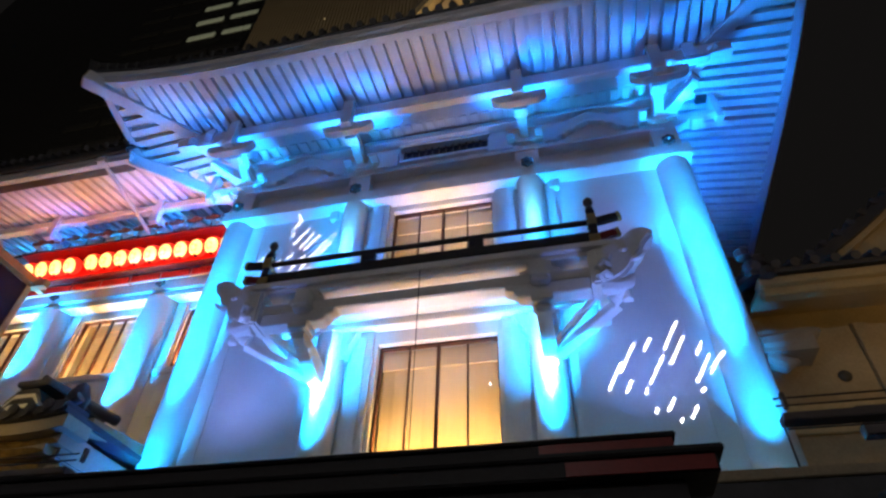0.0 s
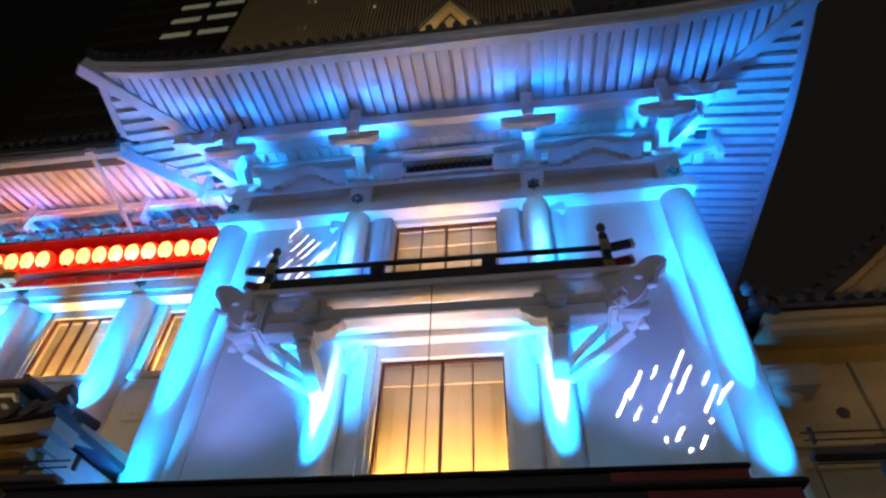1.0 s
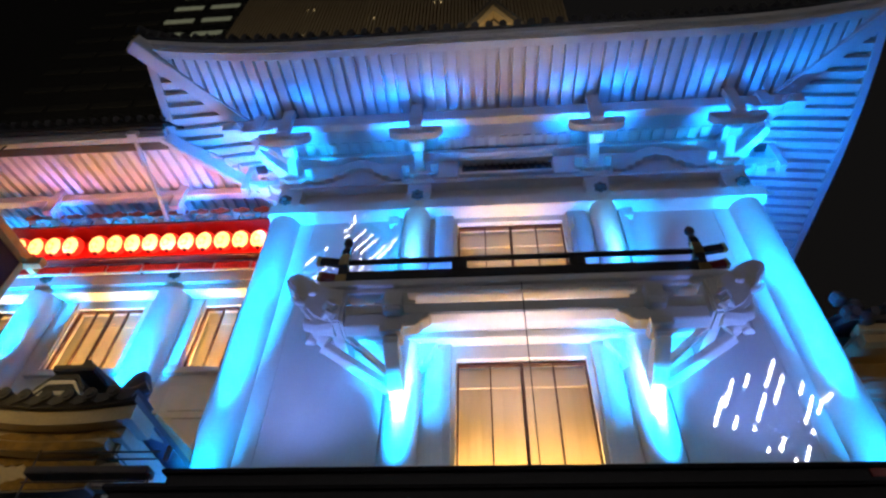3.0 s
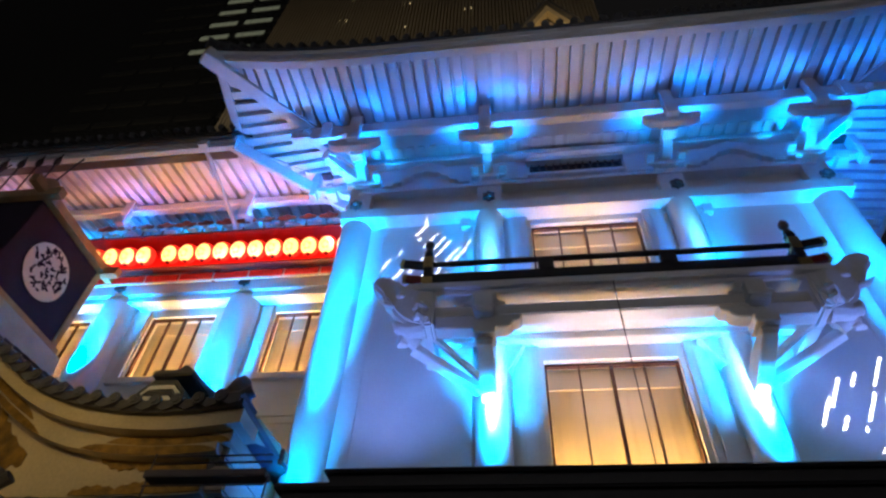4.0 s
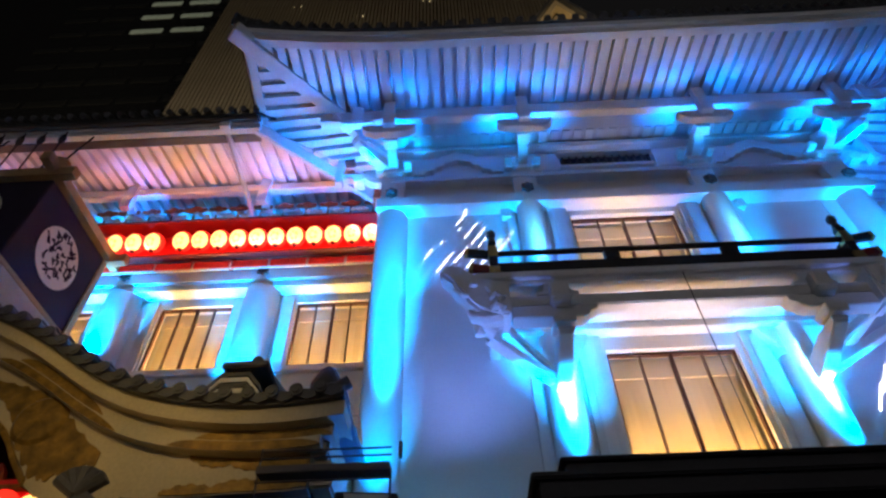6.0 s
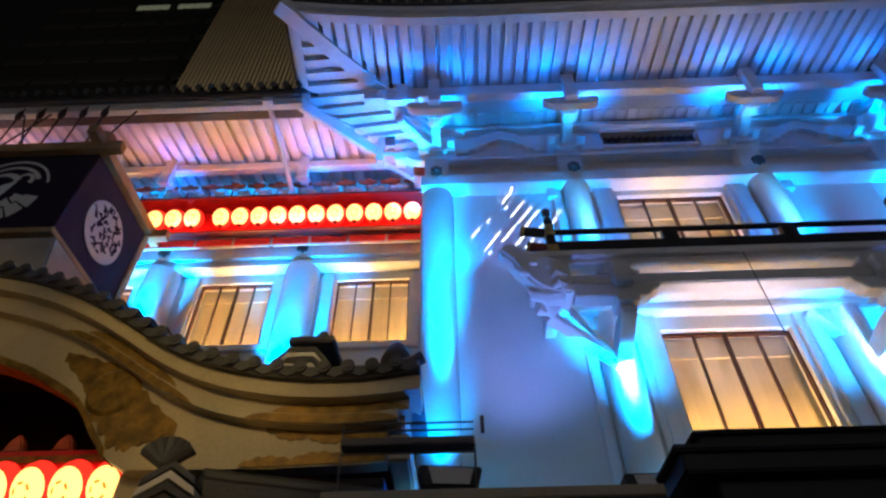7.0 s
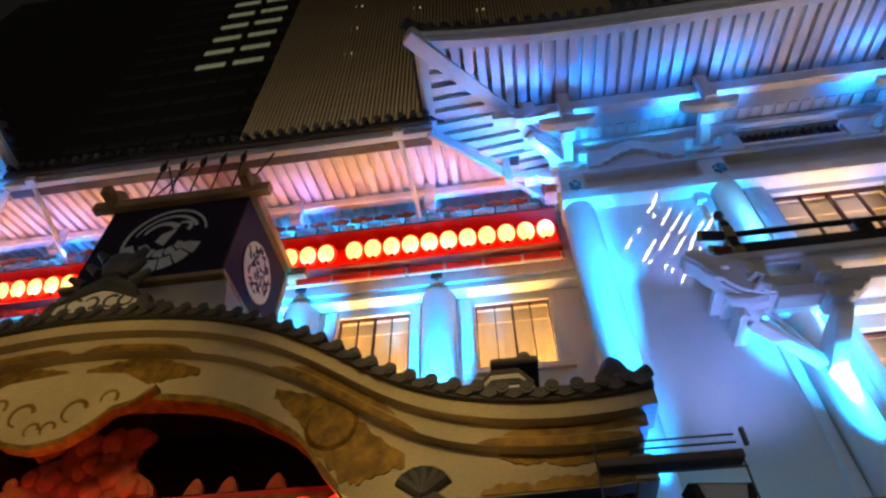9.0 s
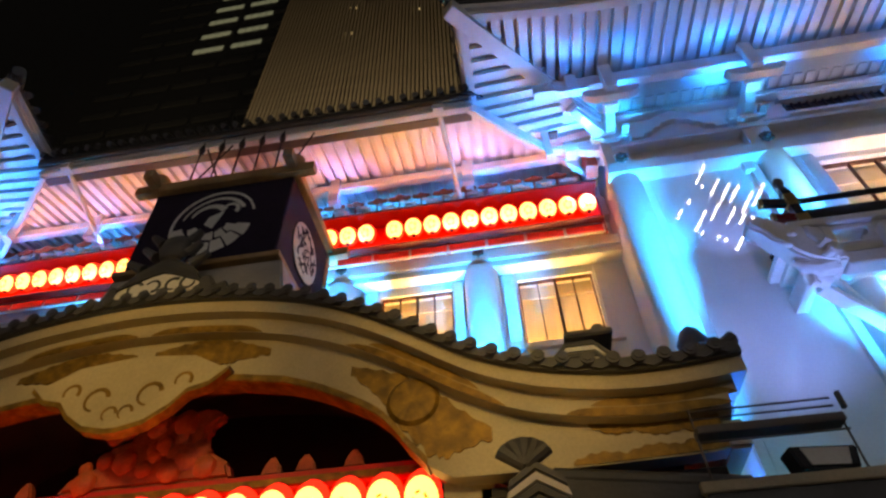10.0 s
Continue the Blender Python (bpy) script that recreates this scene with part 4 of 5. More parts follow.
    part("scroll_panel", prism([(-0.75, 0.0), (-0.7, 0.18), (-0.45, 0.36), (0, 0.45), (0.45, 0.36), (0.7, 0.18), (0.75, 0.0)], "y", -0.05, 0.1), CREST, o, "white plaster with scrollwork", 0.015)
    part("scroll", join(*[arc_bar(x, -0.052, 0.18, 0.12, a, a + 4.2, 0.06, 0.03) for x, a in ((-0.4, 0.5), (-0.1, -1.5), (0.25, 0.8), (0.5, 2.2))]), TILE, o)
    for i in range(4):
        part("ridge_course", prism([(-0.72 + 0.06 * i, 0.16 + 0.1 * i), (0, 0.47 + 0.1 * i), (0.72 - 0.06 * i, 0.16 + 0.1 * i), (0.68 - 0.06 * i, 0.24 + 0.1 * i), (0, 0.55 + 0.1 * i), (-0.68 + 0.06 * i, 0.24 + 0.1 * i)], "y", -0.08 + 0.01 * i, 3.0), TILE, o)
    face = part("demon_face", lathe([(0.05, -0.3), (0.22, -0.22), (0.3, 0.0), (0.24, 0.22), (0.08, 0.32)], (0, 0.0, 1.05), 16, 0.5), TILE, o)
    for x, z in ((-0.3, 0.9), (0.3, 0.9), (-0.26, 1.2), (0.26, 1.2), (-0.42, 0.62), (0.42, 0.62)):
        part("curl", rod((x, -0.02, z), (x * 1.7, -0.08, z + 0.16), 0.1, 0.06, 8), TILE, face)
    for s in (-1, 1):
        part("fin", prism([(s * 0.7, -0.25), (s * 1.3, -0.2), (s * 1.15, 0.12), (s * 0.95, 0.02), (s * 0.85, 0.3), (s * 0.68, 0.25)], "y", -0.06, 0.14), TILE, o, bevel=0.02)
    # small ridge ends on the slopes and corner tiles
    for s in (-1, 1):
        q = thing("slope_ridge_end", "small stacked ridge end of grey tiles on the gable slope", "roof ornament", "ridge ornaments")
        q.location = (MX + s * 6.4, 7.4, 6.28)
        q.scale = (0.95, 1.0, 1.05)
        for i in range(4):
            part("course", prism([(-0.42, 0.05 + 0.1 * i - 0.12), (-0.2, 0.14 + 0.1 * i), (0.2, 0.14 + 0.1 * i), (0.42, 0.05 + 0.1 * i - 0.12), (0.4, 0.12 + 0.1 * i - 0.12), (0.2, 0.21 + 0.1 * i), (-0.2, 0.21 + 0.1 * i), (-0.4, 0.12 + 0.1 * i - 0.12)], "y", -0.1 + 0.02 * i, 2.2), CREST if i % 2 == 0 else TILE, q)
        part("cap_roll", rod((0.3 * s, -0.1, 0.62), (0.55 * s, 1.6, 0.66), 0.1, 0.1, 12), TILE, q)
        part("cap_slab", box(min(s * -0.2, s * 0.5), max(s * -0.2, s * 0.5), -0.15, 1.4, 0.52, 0.62), TILE, q, bevel=0.02)
        h = part("corner_horn", join(rod((MX + s * 7.75, 6.8, 6.09), (MX + s * 8.02, 6.8, 6.11), 0.08, 0.08, 10), rod((MX + s * 8.02, 6.8, 6.11), (MX + s * 8.17, 6.8, 6.2), 0.08, 0.09, 10)), TILE)
        tagged(h, "upturned grey corner tile of the entrance gable", "roof tile")
        k = part("corner_boss_tile", join(lathe([(0.05, -0.25), (0.2, -0.18), (0.22, 0.05), (0.12, 0.26), (0.02, 0.34)], (MX + s * 7.8, 7.1, 6.32), 14, 0.7)), TILE)
        tagged(k, "peach-shaped grey boss tile at the gable corner", "roof tile")
    return g


gate = build_gate()


def build_lintel():
    """What shows under the arch: dark soffit, vermilion carving, red beam."""
    t = thing("entrance_lintel", "dark porch under the gable with a vermilion carved beam", "porch")
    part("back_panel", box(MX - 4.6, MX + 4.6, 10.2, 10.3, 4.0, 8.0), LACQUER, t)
    part("beam", box(MX - 4.6, MX + 4.6, 7.9, 8.2, 5.35, 5.6), RED, t, bevel=0.02)
    part("beam_band", box(MX - 4.6, MX + 4.6, 7.86, 7.897, 5.4, 5.5), GILT, t)
    out = [(-1.35, 5.6), (-1.2, 5.85), (-0.8, 6.0), (-0.7, 6.3), (-0.35, 6.38), (-0.4, 6.62), (-0.1, 6.78), (0.25, 6.7), (0.75, 6.8), (1.05, 6.62), (0.8, 6.4), (0.85, 6.1), (1.25, 5.85), (1.35, 5.6)]
    part("carving", prism([(MX + x, z) for x, z in out], "y", 7.9, 8.12), ORANGE, t, "vermilion cloud and wave carving", 0.06)
    rnd = random.Random(2)
    lumps = []
    for i in range(24):
        a, b = rnd.uniform(-1.0, 1.0), rnd.uniform(5.65, 6.55)
        if abs(a) < 1.2 - (b - 5.6) * 0.6:
            r = rnd.uniform(0.09, 0.2)
            lumps.append(lathe([(r * 0.3, -r), (r * 0.9, -r * 0.5), (r, 0), (r * 0.9, r * 0.5), (r * 0.3, r)], (MX + a, 7.88, b), 10, 0.5))
    part("carved_relief", join(*lumps), ORANGE, t)
    for x in (-3.2, -2.5, 2.4, 3.1, 1.9, -1.9):
        part("beam_ornament", prism([(MX + x - 0.16, 5.6), (MX + x - 0.1, 5.78), (MX + x, 5.9), (MX + x + 0.1, 5.78), (MX + x + 0.16, 5.6)], "y", 7.95, 8.1), ORANGE, t, bevel=0.03)
    part("lower_beam", box(MX - 4.6, MX + 4.6, 8.0, 8.3, 4.5, 4.75), RED, t, bevel=0.02)
    for s in (-1, 1):
        part("pillar", box(MX + s * 4.75 - 0.3, MX + s * 4.75 + 0.3, 7.3, 8.0, 0.2, 5.0), CREAM, t, bevel=0.03)
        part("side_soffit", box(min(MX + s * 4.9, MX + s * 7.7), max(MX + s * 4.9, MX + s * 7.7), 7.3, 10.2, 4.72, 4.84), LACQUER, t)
        part("side_wall", box(min(MX + s * 4.6, MX + s * 7.6), max(MX + s * 4.6, MX + s * 7.6), 10.2, 10.35, 0.2, 6.0), OCHRE, t)
    return t


lintel = build_lintel()
big = lantern_parts("entrance_lantern", 0.25, 0.86)
big.matrix_basis = Matrix.Translation((MX + 4.12, 7.72, 5.02))
for i in range(1, 18):
    copy_thing(big, Matrix.Translation((MX + 4.12 - 0.485 * i, 7.72, 5.02)))


# ---- lower roofs, canopy, side wing ----
def build_canopy():
    c = thing("entrance_canopy", "black lacquered stepped canopy with round studs and painted red glow", "canopy")
    c.location = (CX, 0, 0.0)
    part("roof", join(box(-2.98, 2.98, 4.33, 4.95, 3.62, 3.8), box(-3.02, 3.02, 4.29, 4.95, 3.8, 3.83)), LACQUER, c, bevel=0.012)
    part("eave", join(box(-3.22, 3.22, 4.1, 4.6, 3.44, 3.6), box(-3.27, 3.27, 4.06, 4.6, 3.57, 3.617)), LACQUER, c, bevel=0.012)
    part("fascia", box(-3.0, 3.0, 4.2, 4.8, 2.95, 3.436), LACQUER, c, bevel=0.01)
    for i in range(11):
        x = -2.8 + 0.56 * i
        stud = part("stud", lathe([(0.045, 0), (0.04, 0.02), (0.015, 0.035)], (0, 0, 0), 10), BRONZE, c)
        stud.matrix_basis = pose(x, 4.2, 3.24, 90, 0, 0)
    for s in (-1, 1):
        if s > 0:
            # red light on the black lacquer's right end, painted as thin red plates
            part("corner_red_glow", box(2.01, 2.99, 4.315, 4.328, 3.63, 3.79), OXBLOOD, c)
            part("eave_red_glow", box(2.2, 3.2, 4.085, 4.098, 3.45, 3.55), OXBLOOD, c)
        part("leg", box(s * 2.9 - 0.1, s * 2.9 + 0.1, 4.4, 4.6, 0.2, 2.95), LACQUER, c, bevel=0.01)
    return c


canopy = build_canopy()


low = thing("lower_roof", "flat lower roof at the foot of the tower with a cream edge", "roof")
part("deck", box(CX - 6.1, CX + 6.1, 6.6, WALL, 4.1, 4.3), CONCRETE, low, bevel=0.01)
part("edge_board", box(CX - 6.15, CX + 6.15, 6.5, 6.597, 4.25, 4.36), OCHRE, low, bevel=0.01)
part("edge_fascia", box(CX - 6.1, CX + 6.1, 6.54, 6.597, 3.9, 4.246), TILE, low)
part("wall_below", box(CX - 5.9, CX + 5.9, 7.0, 7.2, 0.2, 4.1), OCHRE, low)


def build_floodlight(x, y, z, tilt, turn=0):
    f = thing("floodlight", "black floodlight with a blue lens on the lower roof", "floodlight", "floodlights")
    f.location = (x, y, z)
    part("yoke", join(box(-0.14, -0.12, -0.03, 0.03, 0, 0.22), box(0.12, 0.14, -0.03, 0.03, 0, 0.22), box(-0.14, 0.14, -0.05, 0.05, 0, 0.02)), BLACK, f)
    h = part("housing", join(lathe([(0.08, -0.16), (0.11, -0.1), (0.12, 0.1), (0.13, 0.12)], (0, 0, 0), 16)), BLACK, f)
    h.matrix_basis = pose(0, 0, 0.2, tilt, 0, turn)
    part("lens", lathe([(0.11, 0.121), (0.11, 0.126)], (0, 0, 0), 16), LENS, h)
    f.scale = (1.3, 1.3, 1.3)
    return f


for x in [CX + a for a in AXES] + [-6.35, -5.9, -3.2, 0.9, 2.4]:
    build_floodlight(x, 7.95, 4.31, -8)


def build_box_light(x, y, z, turn):
    """A low box floodlight, its pale glass facing the street."""
    f = thing("box_floodlight", "black box floodlight with pale glass on the lower roof", "floodlight", "floodlights")
    f.matrix_basis = pose(x, y, z, 0, 0, turn)
    part("housing", join(prism([(-0.3, 0.1), (-0.36, 0.34), (0.36, 0.34), (0.3, 0.1)], "y", -0.1, 0.16)), BLACK, f, bevel=0.02)
    part("glass", prism([(-0.2, 0.13), (-0.25, 0.31), (0.25, 0.31), (0.2, 0.13)], "y", -0.116, -0.102), CREST, f, "pale frosted glass")
    part("foot", box(-0.12, 0.12, -0.08, 0.12, 0.0, 0.1), BLACK, f)
    return f


build_box_light(-6.75, 6.8, 4.36, 8)
build_box_light(-4.45, 7.0, 4.31, 0)


def build_porch_ridge(s):
    """Ridge end of the low porch roof beside the entrance gable."""
    q = thing("porch_ridge_end", "stacked grey ridge end with tile fan on porch roof", "roof ornament", "ridge ornaments")
    q.location = (MX + s * 5.55, 6.45, 4.05)
    q.scale = (1.25, 1.0, 1.2)
    for i in range(4):
        part("course", prism([(-0.3 + 0.02 * i, 0.1 * i), (0, 0.16 + 0.1 * i), (0.3 - 0.02 * i, 0.1 * i), (0.28 - 0.02 * i, 0.07 + 0.1 * i), (0, 0.23 + 0.1 * i), (-0.28 + 0.02 * i, 0.07 + 0.1 * i)], "y", -0.1, 1.4), CREST if i == 2 else TILE, q)
    for k in range(5):
        a = radians(40 + 25 * k)
        part("fan_tile", rod((-0.08, -0.06, 0.5), (-0.08 + 0.26 * math.cos(a), -0.06, 0.5 + 0.24 * math.sin(a)), 0.06, 0.075, 10), TILE, q)
    part("ridge", bar((s * 0.15, 0.3, 0.32), (s * 1.75, 0.4, 0.12), 0.3, 0.26), TILE, q, bevel=0.04)
    part("ridge_roll", rod((s * 0.15, 0.3, 0.5), (s * 1.75, 0.4, 0.3), 0.09, 0.09, 10), TILE, q)
    part("porch_roof", prism([(-0.4, -0.7), (-0.4, -0.6), (0.4, 0.1), (1.6, 0.3), (1.6, 0.2), (0.4, 0.0)], "x", min(s * -1.0, s * 1.8), max(s * -1.0, s * 1.8)), TILE, q)
    return q


for s in (-1, 1):
    build_porch_ridge(s)


def build_pipe_rack(s):
    """The horizontal pipe frame that stands out beside the tower's foot."""
    r = thing("pipe_rack", "steel pipe frame standing out beside the tower foot", "rack", "pipe racks")
    xa, xb = CX + s * 4.51, CX + s * 6.0
    part("upper_pipe", join(rod((xa, 6.63, 5.18), (xb, 6.63, 5.18), 0.012, n=8), rod((xa, 6.63, 5.09), (xb, 6.63, 5.09), 0.012, n=8)), PIPE, r)
    part("tray", box(min(xa, xb), max(xa, xb), 6.5, 6.7, 4.86, 4.95), PIPE, r, bevel=0.008)
    part("lower_pipe", rod((xa, 6.55, 4.78), (xb, 6.55, 4.78), 0.012, n=8), PIPE, r)
    part("clip", box(xa - s * 0.12, xa - s * 0.08, 6.6, 6.66, 5.05, 5.24) if s < 0 else box(xa + 0.08, xa + 0.12, 6.6, 6.66, 5.05, 5.24), PIPE, r)
    part("hanger", rod((xa, 6.6, 4.9), (xa, 6.6, 4.3), 0.012, n=8), PIPE, r)
    part("hanger", rod((xb, 6.6, 5.2), (xb, 6.6, 4.3), 0.012, n=8), PIPE, r)
    return r


for s in (-1, 1):
    build_pipe_rack(s)


def build_side_wing():
    w = thing("side_wing", "dim ochre wing with tiled eave and sweeping cream gable", "building")
    x0, x1, y = CX + 5.35, 22.0, 9.6
    part("wall", box(x0, x1, y, y + 0.3, 0.0, 9.2), OCHRE, w)
    part("return_wall", box(x1 - 0.3, x1, y + 0.3, 18, 0, 9.2), OCHRE, w)
    part("plinth_band", join(box(x0, x1, y - 0.12, y, 6.35, 6.5), box(x0, x1, y - 0.08, y, 6.0, 6.2)), CREAM, w, bevel=0.012)
    part("eave_board", join(box(x0 + 0.25, x1, 8.55, 8.75, 7.95, 8.1), box(x0 + 0.2, x1, 8.45, 8.75, 8.104, 8.25)), CREAM, w, bevel=0.012)
    part("soffit", prism([(8.6, 8.1), (8.6, 8.16), (9.6, 8.3), (9.6, 8.24)], "x", x0 + 0.2, x1), OCHRE, w)
    part("roof", prism([(8.35, 8.254), (8.35, 8.34), (12.5, 10.4), (12.5, 10.2)], "x", x0 + 0.1, x1), TILE, w)
    for i in range(24):
        x = x0 + 0.2 + 0.3 * i
        part("eave_tile", rod((x, 8.28, 8.38), (x, 9.9, 9.15), 0.08, 0.08, 8), TILE, w)
    part("end_tile", join(*[lathe([(0.02, -0.12), (0.12, -0.08), (0.13, 0.05), (0.04, 0.14)], (x0 + 0.15 + dx, 8.4, 8.45 + dz), 10) for dx, dz in ((0, 0), (0.15, 0.12), (-0.05, 0.3), (0.2, -0.15))]), TILE, w)
    # cloud-shaped bracket beside the column
    part("cloud_bracket", join(tube([(x0 + 0.1, 9.2, 7.4), (x0 + 0.5, 9.2, 7.42), (x0 + 0.85, 9.2, 7.5), (x0 + 1.05, 9.2, 7.62)], [0.2, 0.22, 0.17, 0.06], 10), tube([(x0 + 0.15, 9.25, 7.2), (x0 + 0.4, 9.25, 7.05), (x0 + 0.6, 9.25, 7.1)], [0.16, 0.14, 0.05], 10), box(x0, x0 + 0.9, 9.05, 9.6, 7.2, 7.6)), CONCRETE, w)
    for i in range(5):
        part("wall_boss", blob((x0 + 1.3 + 0.9 * i, 9.58, 6.95 + 0.25 * (i % 2)), 0.1, 0.06, 0.1), TILE, w)
        part("wall_post", box(x0 + 1.75 + 1.8 * i, x0 + 1.95 + 1.8 * i, 9.52, 9.6, 4.9, 7.9), OCHRE, w, bevel=0.012)
    # sweeping gable further along
    sweep = [(4.9 + 0.5 * i, 8.85 + 0.31 * min(i, 16 - i) + 0.015 * min(i, 16 - i) ** 2) for i in range(17)]
    part("gable_board", strip([(x, z, z - 0.5) for x, z in sweep], 9.55, 9.75), CREAM, w)
    part("gable_rim", strip([(x, z + 0.14, z + 0.004) for x, z in sweep], 9.4, 9.8), CREAM, w)
    part("gable_roof", strip([(x, z + 0.4, z + 0.144) for x, z in sweep], 9.3, 18.0), TILE, w)
    part("gable_wall", strip([(x, z - 0.45, 8.6) for x, z in sweep], 9.85, 10.0), OCHRE, w)
    for i in range(26):
        x = 4.95 + 0.3 * i
        z = at(sweep_table, x) + 0.42
        part("gable_tile", rod((x, 9.25, z), (x, 11.5, z), 0.08, 0.08, 8), TILE, w)
    # pipes along the wall and the low roof below them
    part("wall_pipe", join(box(x0 + 0.1, x1, 7.0, 7.06, 5.15, 5.2), box(x0 + 0.1, x1, 7.0, 7.15, 4.85, 5.0)), PIPE, w)
    part("low_roof", prism([(6.0, 3.6), (6.0, 3.75), (9.6, 4.9), (9.6, 4.7)], "x", x0 - 0.3, x1), TILE, w)
    for i in range(20):
        x = x0 - 0.2 + 0.32 * i
        part("low_roof_tile", rod((x, 5.92, 3.8), (x, 9.5, 4.95), 0.09, 0.09, 8), TILE, w)
    part("low_ridge", join(box(x0 + 0.9, x0 + 1.3, 5.6, 8.0, 4.2, 4.5), rod((x0 + 1.1, 5.5, 4.6), (x0 + 1.1, 8.0, 4.6), 0.12)), TILE, w, bevel=0.03)
    part("low_wall", box(x0 - 0.3, x1, 6.6, 6.8, 0.2, 3.8), OCHRE, w)
    return w


sweep_table = [(4.9 + 0.5 * i, 8.85 + 0.31 * min(i, 16 - i) + 0.015 * min(i, 16 - i) ** 2) for i in range(17)]
side_wing = build_side_wing()


# ---- high-rises behind ----
def build_highrise():
    b = thing("louvred_highrise", "beige office high-rise with close vertical ribs, dimly lit", "high-rise")
    x0, x1, y, top = -35.5, 9.0, 33.0, 130.0
    part("wall", box(x0, x1, y, y + 25, 0, top), DARKGLASS, b, "dark glass behind the ribs")
    rib = mesh("rib", box(-0.14, 0.14, -0.5, 0, 12, top), LOUVRE)
    n = 96
    for i in range(n):
        child("rib", rib, b, (x0 + 0.2 + (x1 - x0 - 0.4) * i / (n - 1), y - 0.002, 0))
    lampm = mesh("wall_light", box(-0.12, 0.12, -0.5, -0.36, -0.25, 0.25), BEACON)
    rnd = random.Random(8)
    for x, z0 in ((-25.2, 76), (-16.4, 80), (-7.6, 84)):
        for k in range(4):
            for dx in (-0.4, 0.4):
                child("wall_light", lampm, b, (x + dx + rnd.uniform(-0.05, 0.05), y, z0 + 8 * k))
    return b


def build_dark_tower():
    b = thing("dark_office_tower", "dark glass office tower with a few rows of lit windows", "high-rise")
    x0, x1, y = -110.0, -35.6, 38.0
    part("wall", box(x0, x1, y, y + 20, 0, 140), DARKGLASS, b)
    lit = mesh("lit_window", box(0, 1.1, -0.12, 0, 0, 1.3), LIT)
    dim = mesh("dim_window", box(0, 5.2, -0.12, 0, 0, 1.3), DIM)
    for j in range(15):
        z = 49.0 + 5.2 * j
        if z > 88:
            for i in range(9):
                if i != 4:
                    child("lit_window", lit, b, (-53.2 + 1.25 * i, y, z))
            for x in (-65.5, -59.5, -41.6):
                child("dim_window", dim, b, (x, y, z))
        else:
            for i in range(5):
                child("dim_window", dim, b, (-65.5 + 6.0 * i, y, z))
    return b


def build_opposite():
    """The plain block across the street, behind the camera, with two roof lamps."""
    b = thing("opposite_block", "dark office block across the street with two roof lamps", "building")
    part("wall", box(-70, 45, -46, -29, 0, 28), DARKGLASS, b)
    for x in (-8.6, -6.6):
        part("roof_lamp", blob((x, -28.5, 28.9), 0.28, 0.28, 0.35), mat_lamp, b)
    return b


mat_lamp = mat("roof_lamp_glass", (0.8, 0.8, 0.8), 0.4, bump=0, glow=(1.0, 0.95, 0.85), power=180)
opposite = build_opposite()
highrise = build_highrise()
dark_tower = build_dark_tower()


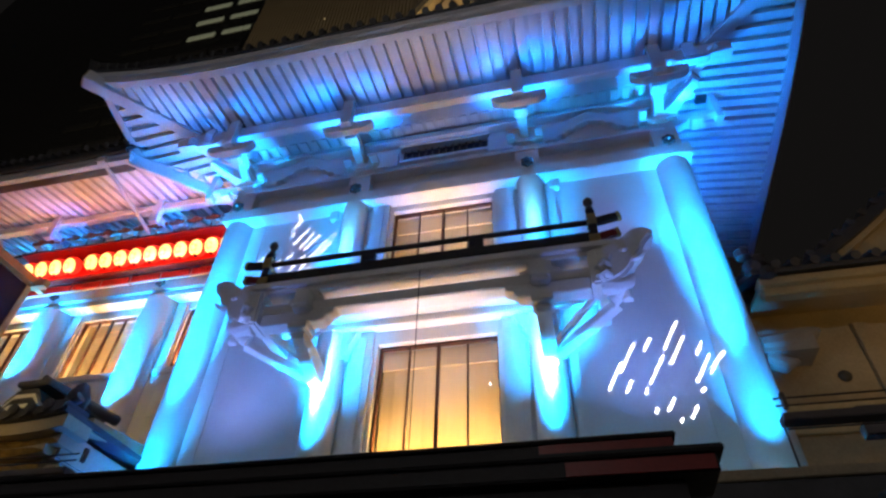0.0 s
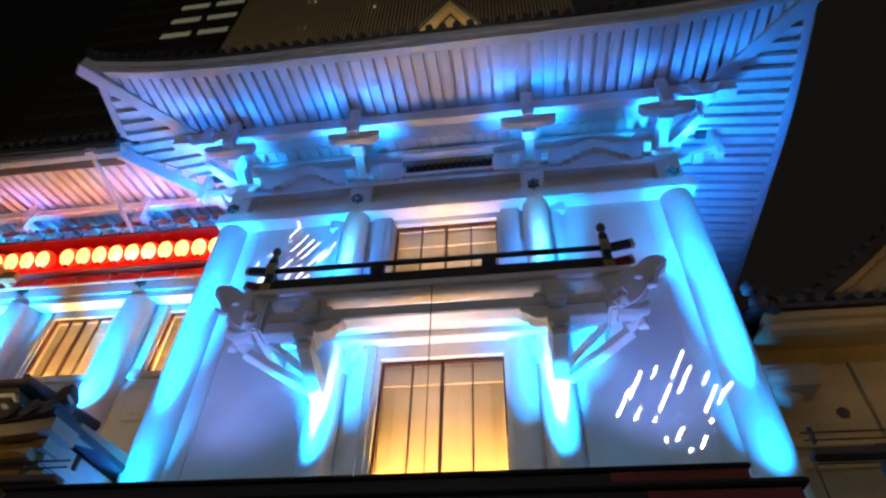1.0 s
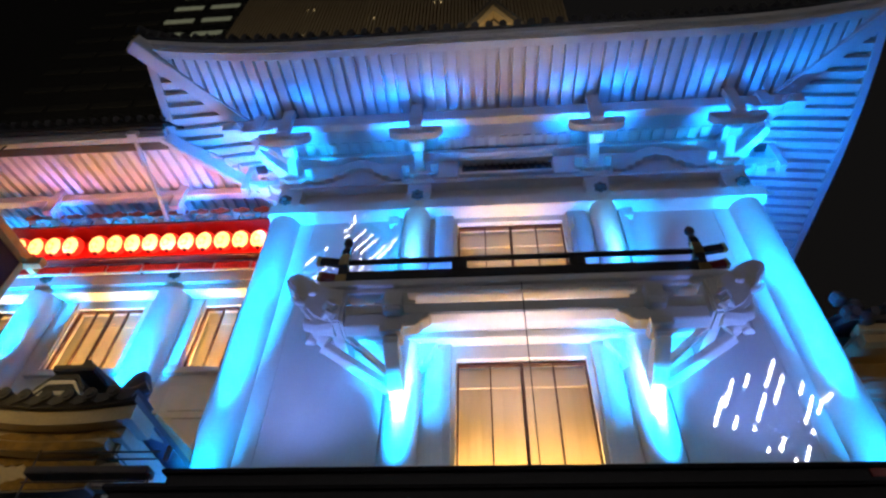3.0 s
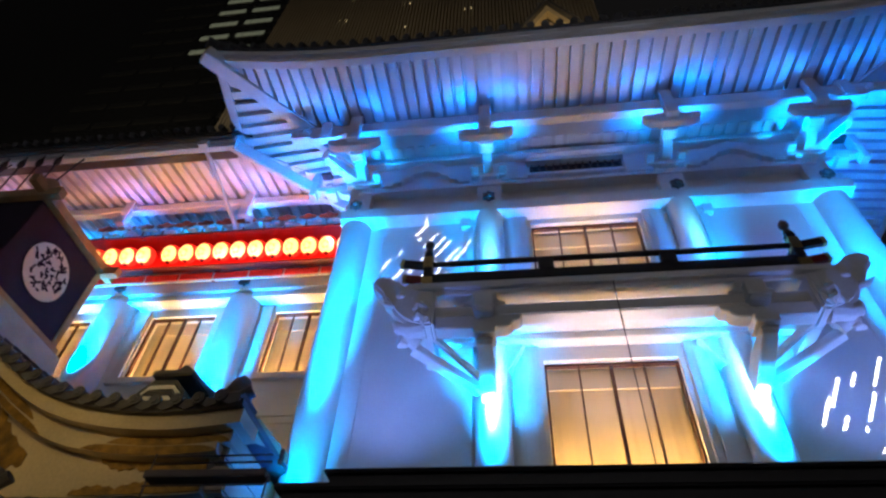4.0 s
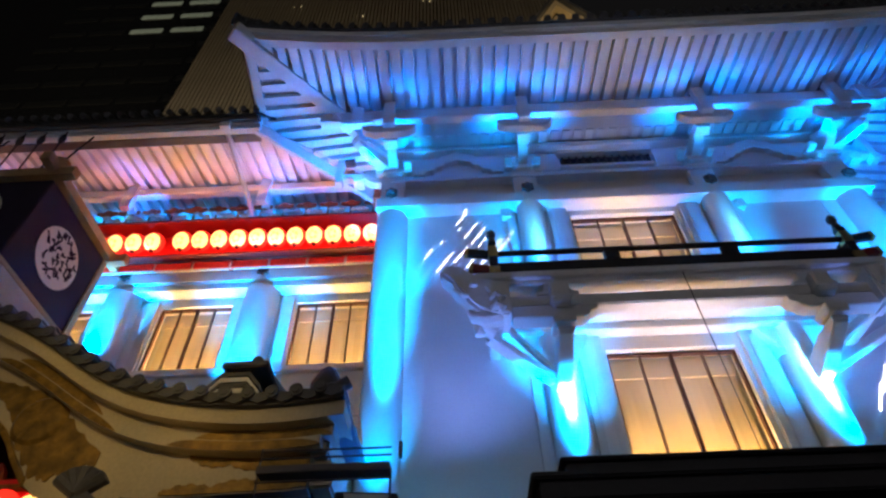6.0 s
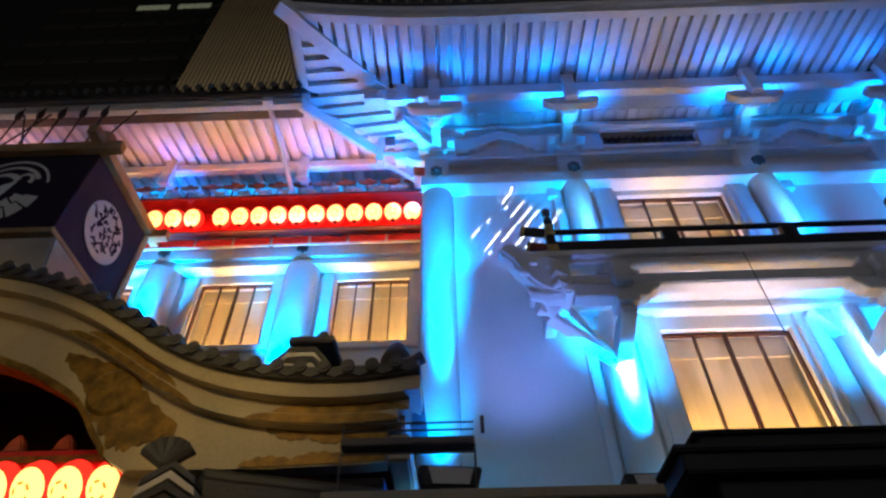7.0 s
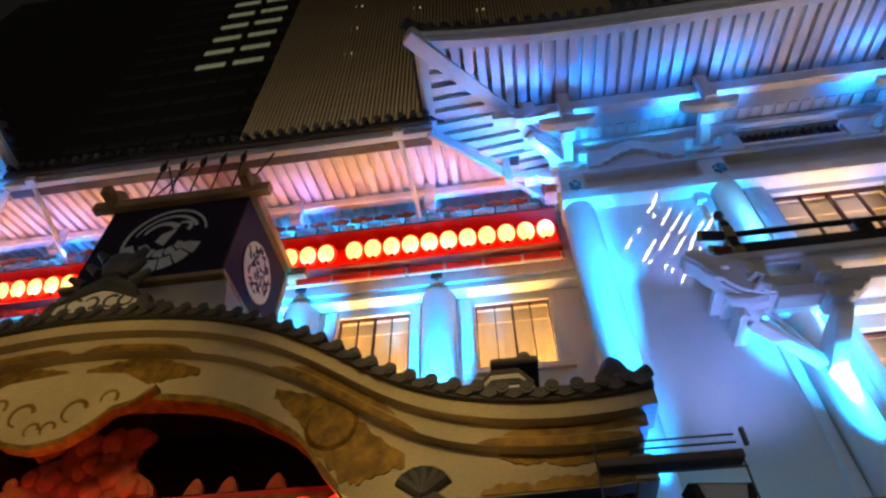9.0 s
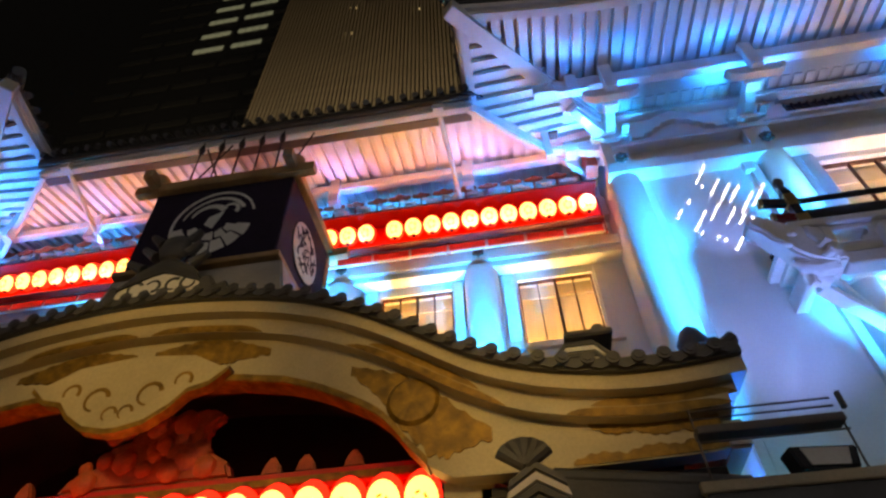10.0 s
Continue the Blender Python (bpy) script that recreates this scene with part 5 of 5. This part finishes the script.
# ---- lamps of the place, and unseen fills added beside them ----
SKYBLUE, WASH, HOT = (0.003, 0.2, 1.0), (0.2, 0.31, 1.0), (0.4, 0.78, 1.0)
for m in (0.0, 2 * (MX - CX)):
    for a in AXES:
        x = CX + m + a
        s = -1 if a < 0 else 1
        if abs(a) > 4:
            spot((x - s * 0.15, 7.6, 4.5), (x - s * 0.12, 8.52, 8.0), 13000, CYAN, 15, 1.0)
            spot((x - s * 0.1, 7.7, 4.7), (x - s * 0.05, 8.58, 6.2), 1000, CYAN, 34, 1.0)
            spot((x, 7.75, 4.7), (x - s * 0.02, 8.55, 10.6), 14000, CYAN, 13, 1.0)
            spot((x - s * 0.4, 8.2, 8.7), (x - s * 0.5, WALL, 10.6), 420, CYAN, 50, 1.0)
            for k in (-0.4, 0.4):
                spot((x + k, 8.2, 12.95), (x + k + s * 0.3, 7.7, 14.0), 360, SKYBLUE, 80, 1.0)
                spot((x + k, 7.36, 13.5), (x + k * 2.5, 6.7, 14.0), 42, SKYBLUE, 140, 1.0)
            spot((x, 7.7, 12.2), (x, 8.0, 13.4), 130, CYAN, 40, 1.0)
            spot((x + s * 0.5, 8.4, 12.6), (x + s * 1.8, 8.1, 14.1), 480, (0.004, 0.24, 1.0), 120, 1.0)
            for y in (9.6, 11.6):
                spot((x + s * 0.4, y, 12.3), (x + s * 1.4, y, 14.2), 240, SKYBLUE, 120, 1.0)
        else:
            # narrow hot beam up the column, and its wider halo
            spot((x, 7.95, 4.85), (x, 8.5, 7.25), 9500, HOT, 10, 1.0)
            spot((x, 7.75, 4.85), (x, 8.7, 7.6), 3600, CYAN, 32, 1.0)
            spot((x - s * 0.45, 7.75, 4.85), (x - s * 0.55, WALL, 8.4), 1500, CYAN, 28, 1.0)
            spot((x + s * 0.8, 7.7, 4.85), (x + s * 0.6, 8.6, 7.9), 3600, CYAN, 20, 1.0)
            spot((x + s * 0.1, 8.22, 8.7), (x + s * 0.2, WALL, 10.4), 1500, CYAN, 48, 1.0)
            spot((x - s * 0.3, 8.2, 8.7), (x - s * 0.5, WALL, 10.6), 420, (0.03, 0.25, 1.0), 46, 1.0)
            spot((x, 8.1, 8.7), (x, WALL - 0.4, 10.4), 2600, (0.12, 0.55, 1.0), 13, 1.0)
            for k in (-0.35, 0.35):
                spot((x + k, 8.2, 12.95), (x + k * 1.5, 7.7, 14.0), 420, SKYBLUE, 80, 1.0)
                spot((x + k, 7.36, 13.5), (x + k * 2.5, 6.7, 14.0), 42, SKYBLUE, 140, 1.0)
            spot((x, 7.7, 12.2), (x, 8.0, 13.4), 130, CYAN, 38, 1.0)
    for d in (-3.5, 3.5):
        spot((CX + m + d, 6.9, 4.6), (CX + m + d, WALL, 9.2), 420, WASH, 62, 1.0)
        spot((CX + m + d * 1.17, 7.5, 4.6), (CX + m + d * 1.1, WALL, 8.6), 110, WASH, 56, 1.0)
        spot((CX + m + d, 7.7, 8.8), (CX + m + d, WALL, 10.6), 90, WASH, 70, 1.0)
    # pale uplights before the two windows
    spot((CX + m, 7.95, 4.85), (CX + m, 8.35, 8.3), 420, (0.85, 0.75, 1.0), 64, 1.0)
    spot((CX + m, 8.25, 8.75), (CX + m, WALL, 10.9), 300, (1.0, 0.8, 0.88), 46, 1.0)
# warm lamps behind the windows, at the sill
AMBER = (1.0, 0.55, 0.14)
for x, y, z, w in ((CX, WALL + 0.3, 5.84, 2.1), (CX, WALL + 0.3, 9.32, 2.1), (-11.89, 11.4, 9.56, 1.6), (-8.59, 11.4, 9.56, 1.6), (-15.29, 11.4, 9.56, 1.6), (-18.6, 11.4, 9.56, 1.6)):
    area((x, y, z), (x, y + 0.5, z + 1), 96 if y < 10 else 185, AMBER, w, 0.08)
# blue column lamps of the middle wing, and warm strips added for lantern glow
for a, z in ((-10.3, 7.7), (-13.69, 9.0), (2 * MX + 13.69, 9.0), (2 * MX + 10.3, 7.7)):
    spot((a, 9.95 if z < 8 else 10.25, z), (a, 10.8, z + 2.4), 4300, CYAN, 52, 1.0)
    spot((a + 0.4, 9.5, 13.1), (a + 0.2, 9.3, 14.2), 90, BLUE, 120, 1.0)
    spot((a - 0.3, 9.9, 13.1), (a - 0.1, 10.0, 13.5), 90, CYAN, 120, 1.0)
for s in (-1, 1):
    area((MX + s * 4.3, 9.33, 13.5), (MX + s * 4.3, 8.5, 14.3), 28, (1.0, 0.34, 0.17), 7.0, 0.06)
    area((MX + s * 4.3, 9.7, 12.13), (MX + s * 4.3, 10.2, 12.5), 26, (1.0, 0.25, 0.1), 7.2, 0.06)
    spot((MX + s * 8.6, 8.6, 4.9), (MX + s * 7.9, 7.6, 6.0), 160, BLUE, 120, 1.0)
# unseen soft fill over the roadway, standing in for street light
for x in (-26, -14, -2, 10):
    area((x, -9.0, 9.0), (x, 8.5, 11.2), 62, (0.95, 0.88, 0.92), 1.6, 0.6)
# added warm fills, unseen: entrance gable from over the pavement and from below
for x in (-21.0, -15.25, -10.0):
    spot((x, -1.5, 8.0), (x, 7.0, 6.6), 740, (1.0, 0.67, 0.19), 40, 1.0, 0.3)
    spot((x, 4.6, 2.0), (x, 7.4, 6.2), 50, (1.0, 0.55, 0.15), 70, 1.0, 0.3)
# added warm fills without a fixture, for the roof gable and side wing
spot((CX, 6.9, 17.6), (CX, 8.3, 21.0), 220, (1.0, 0.7, 0.35), 90, 1.0)
spot((7.5, 2.6, 3.4), (7.6, 9.4, 6.8), 300, (1.0, 0.56, 0.13), 80, 1.0, 0.4)
# unseen uplight added to brighten the high-rise
area((-13, 20.0, 24.0), (-13, 33.0, 75.0), 9000, (1.0, 0.78, 0.45), 40.0, 1.0)


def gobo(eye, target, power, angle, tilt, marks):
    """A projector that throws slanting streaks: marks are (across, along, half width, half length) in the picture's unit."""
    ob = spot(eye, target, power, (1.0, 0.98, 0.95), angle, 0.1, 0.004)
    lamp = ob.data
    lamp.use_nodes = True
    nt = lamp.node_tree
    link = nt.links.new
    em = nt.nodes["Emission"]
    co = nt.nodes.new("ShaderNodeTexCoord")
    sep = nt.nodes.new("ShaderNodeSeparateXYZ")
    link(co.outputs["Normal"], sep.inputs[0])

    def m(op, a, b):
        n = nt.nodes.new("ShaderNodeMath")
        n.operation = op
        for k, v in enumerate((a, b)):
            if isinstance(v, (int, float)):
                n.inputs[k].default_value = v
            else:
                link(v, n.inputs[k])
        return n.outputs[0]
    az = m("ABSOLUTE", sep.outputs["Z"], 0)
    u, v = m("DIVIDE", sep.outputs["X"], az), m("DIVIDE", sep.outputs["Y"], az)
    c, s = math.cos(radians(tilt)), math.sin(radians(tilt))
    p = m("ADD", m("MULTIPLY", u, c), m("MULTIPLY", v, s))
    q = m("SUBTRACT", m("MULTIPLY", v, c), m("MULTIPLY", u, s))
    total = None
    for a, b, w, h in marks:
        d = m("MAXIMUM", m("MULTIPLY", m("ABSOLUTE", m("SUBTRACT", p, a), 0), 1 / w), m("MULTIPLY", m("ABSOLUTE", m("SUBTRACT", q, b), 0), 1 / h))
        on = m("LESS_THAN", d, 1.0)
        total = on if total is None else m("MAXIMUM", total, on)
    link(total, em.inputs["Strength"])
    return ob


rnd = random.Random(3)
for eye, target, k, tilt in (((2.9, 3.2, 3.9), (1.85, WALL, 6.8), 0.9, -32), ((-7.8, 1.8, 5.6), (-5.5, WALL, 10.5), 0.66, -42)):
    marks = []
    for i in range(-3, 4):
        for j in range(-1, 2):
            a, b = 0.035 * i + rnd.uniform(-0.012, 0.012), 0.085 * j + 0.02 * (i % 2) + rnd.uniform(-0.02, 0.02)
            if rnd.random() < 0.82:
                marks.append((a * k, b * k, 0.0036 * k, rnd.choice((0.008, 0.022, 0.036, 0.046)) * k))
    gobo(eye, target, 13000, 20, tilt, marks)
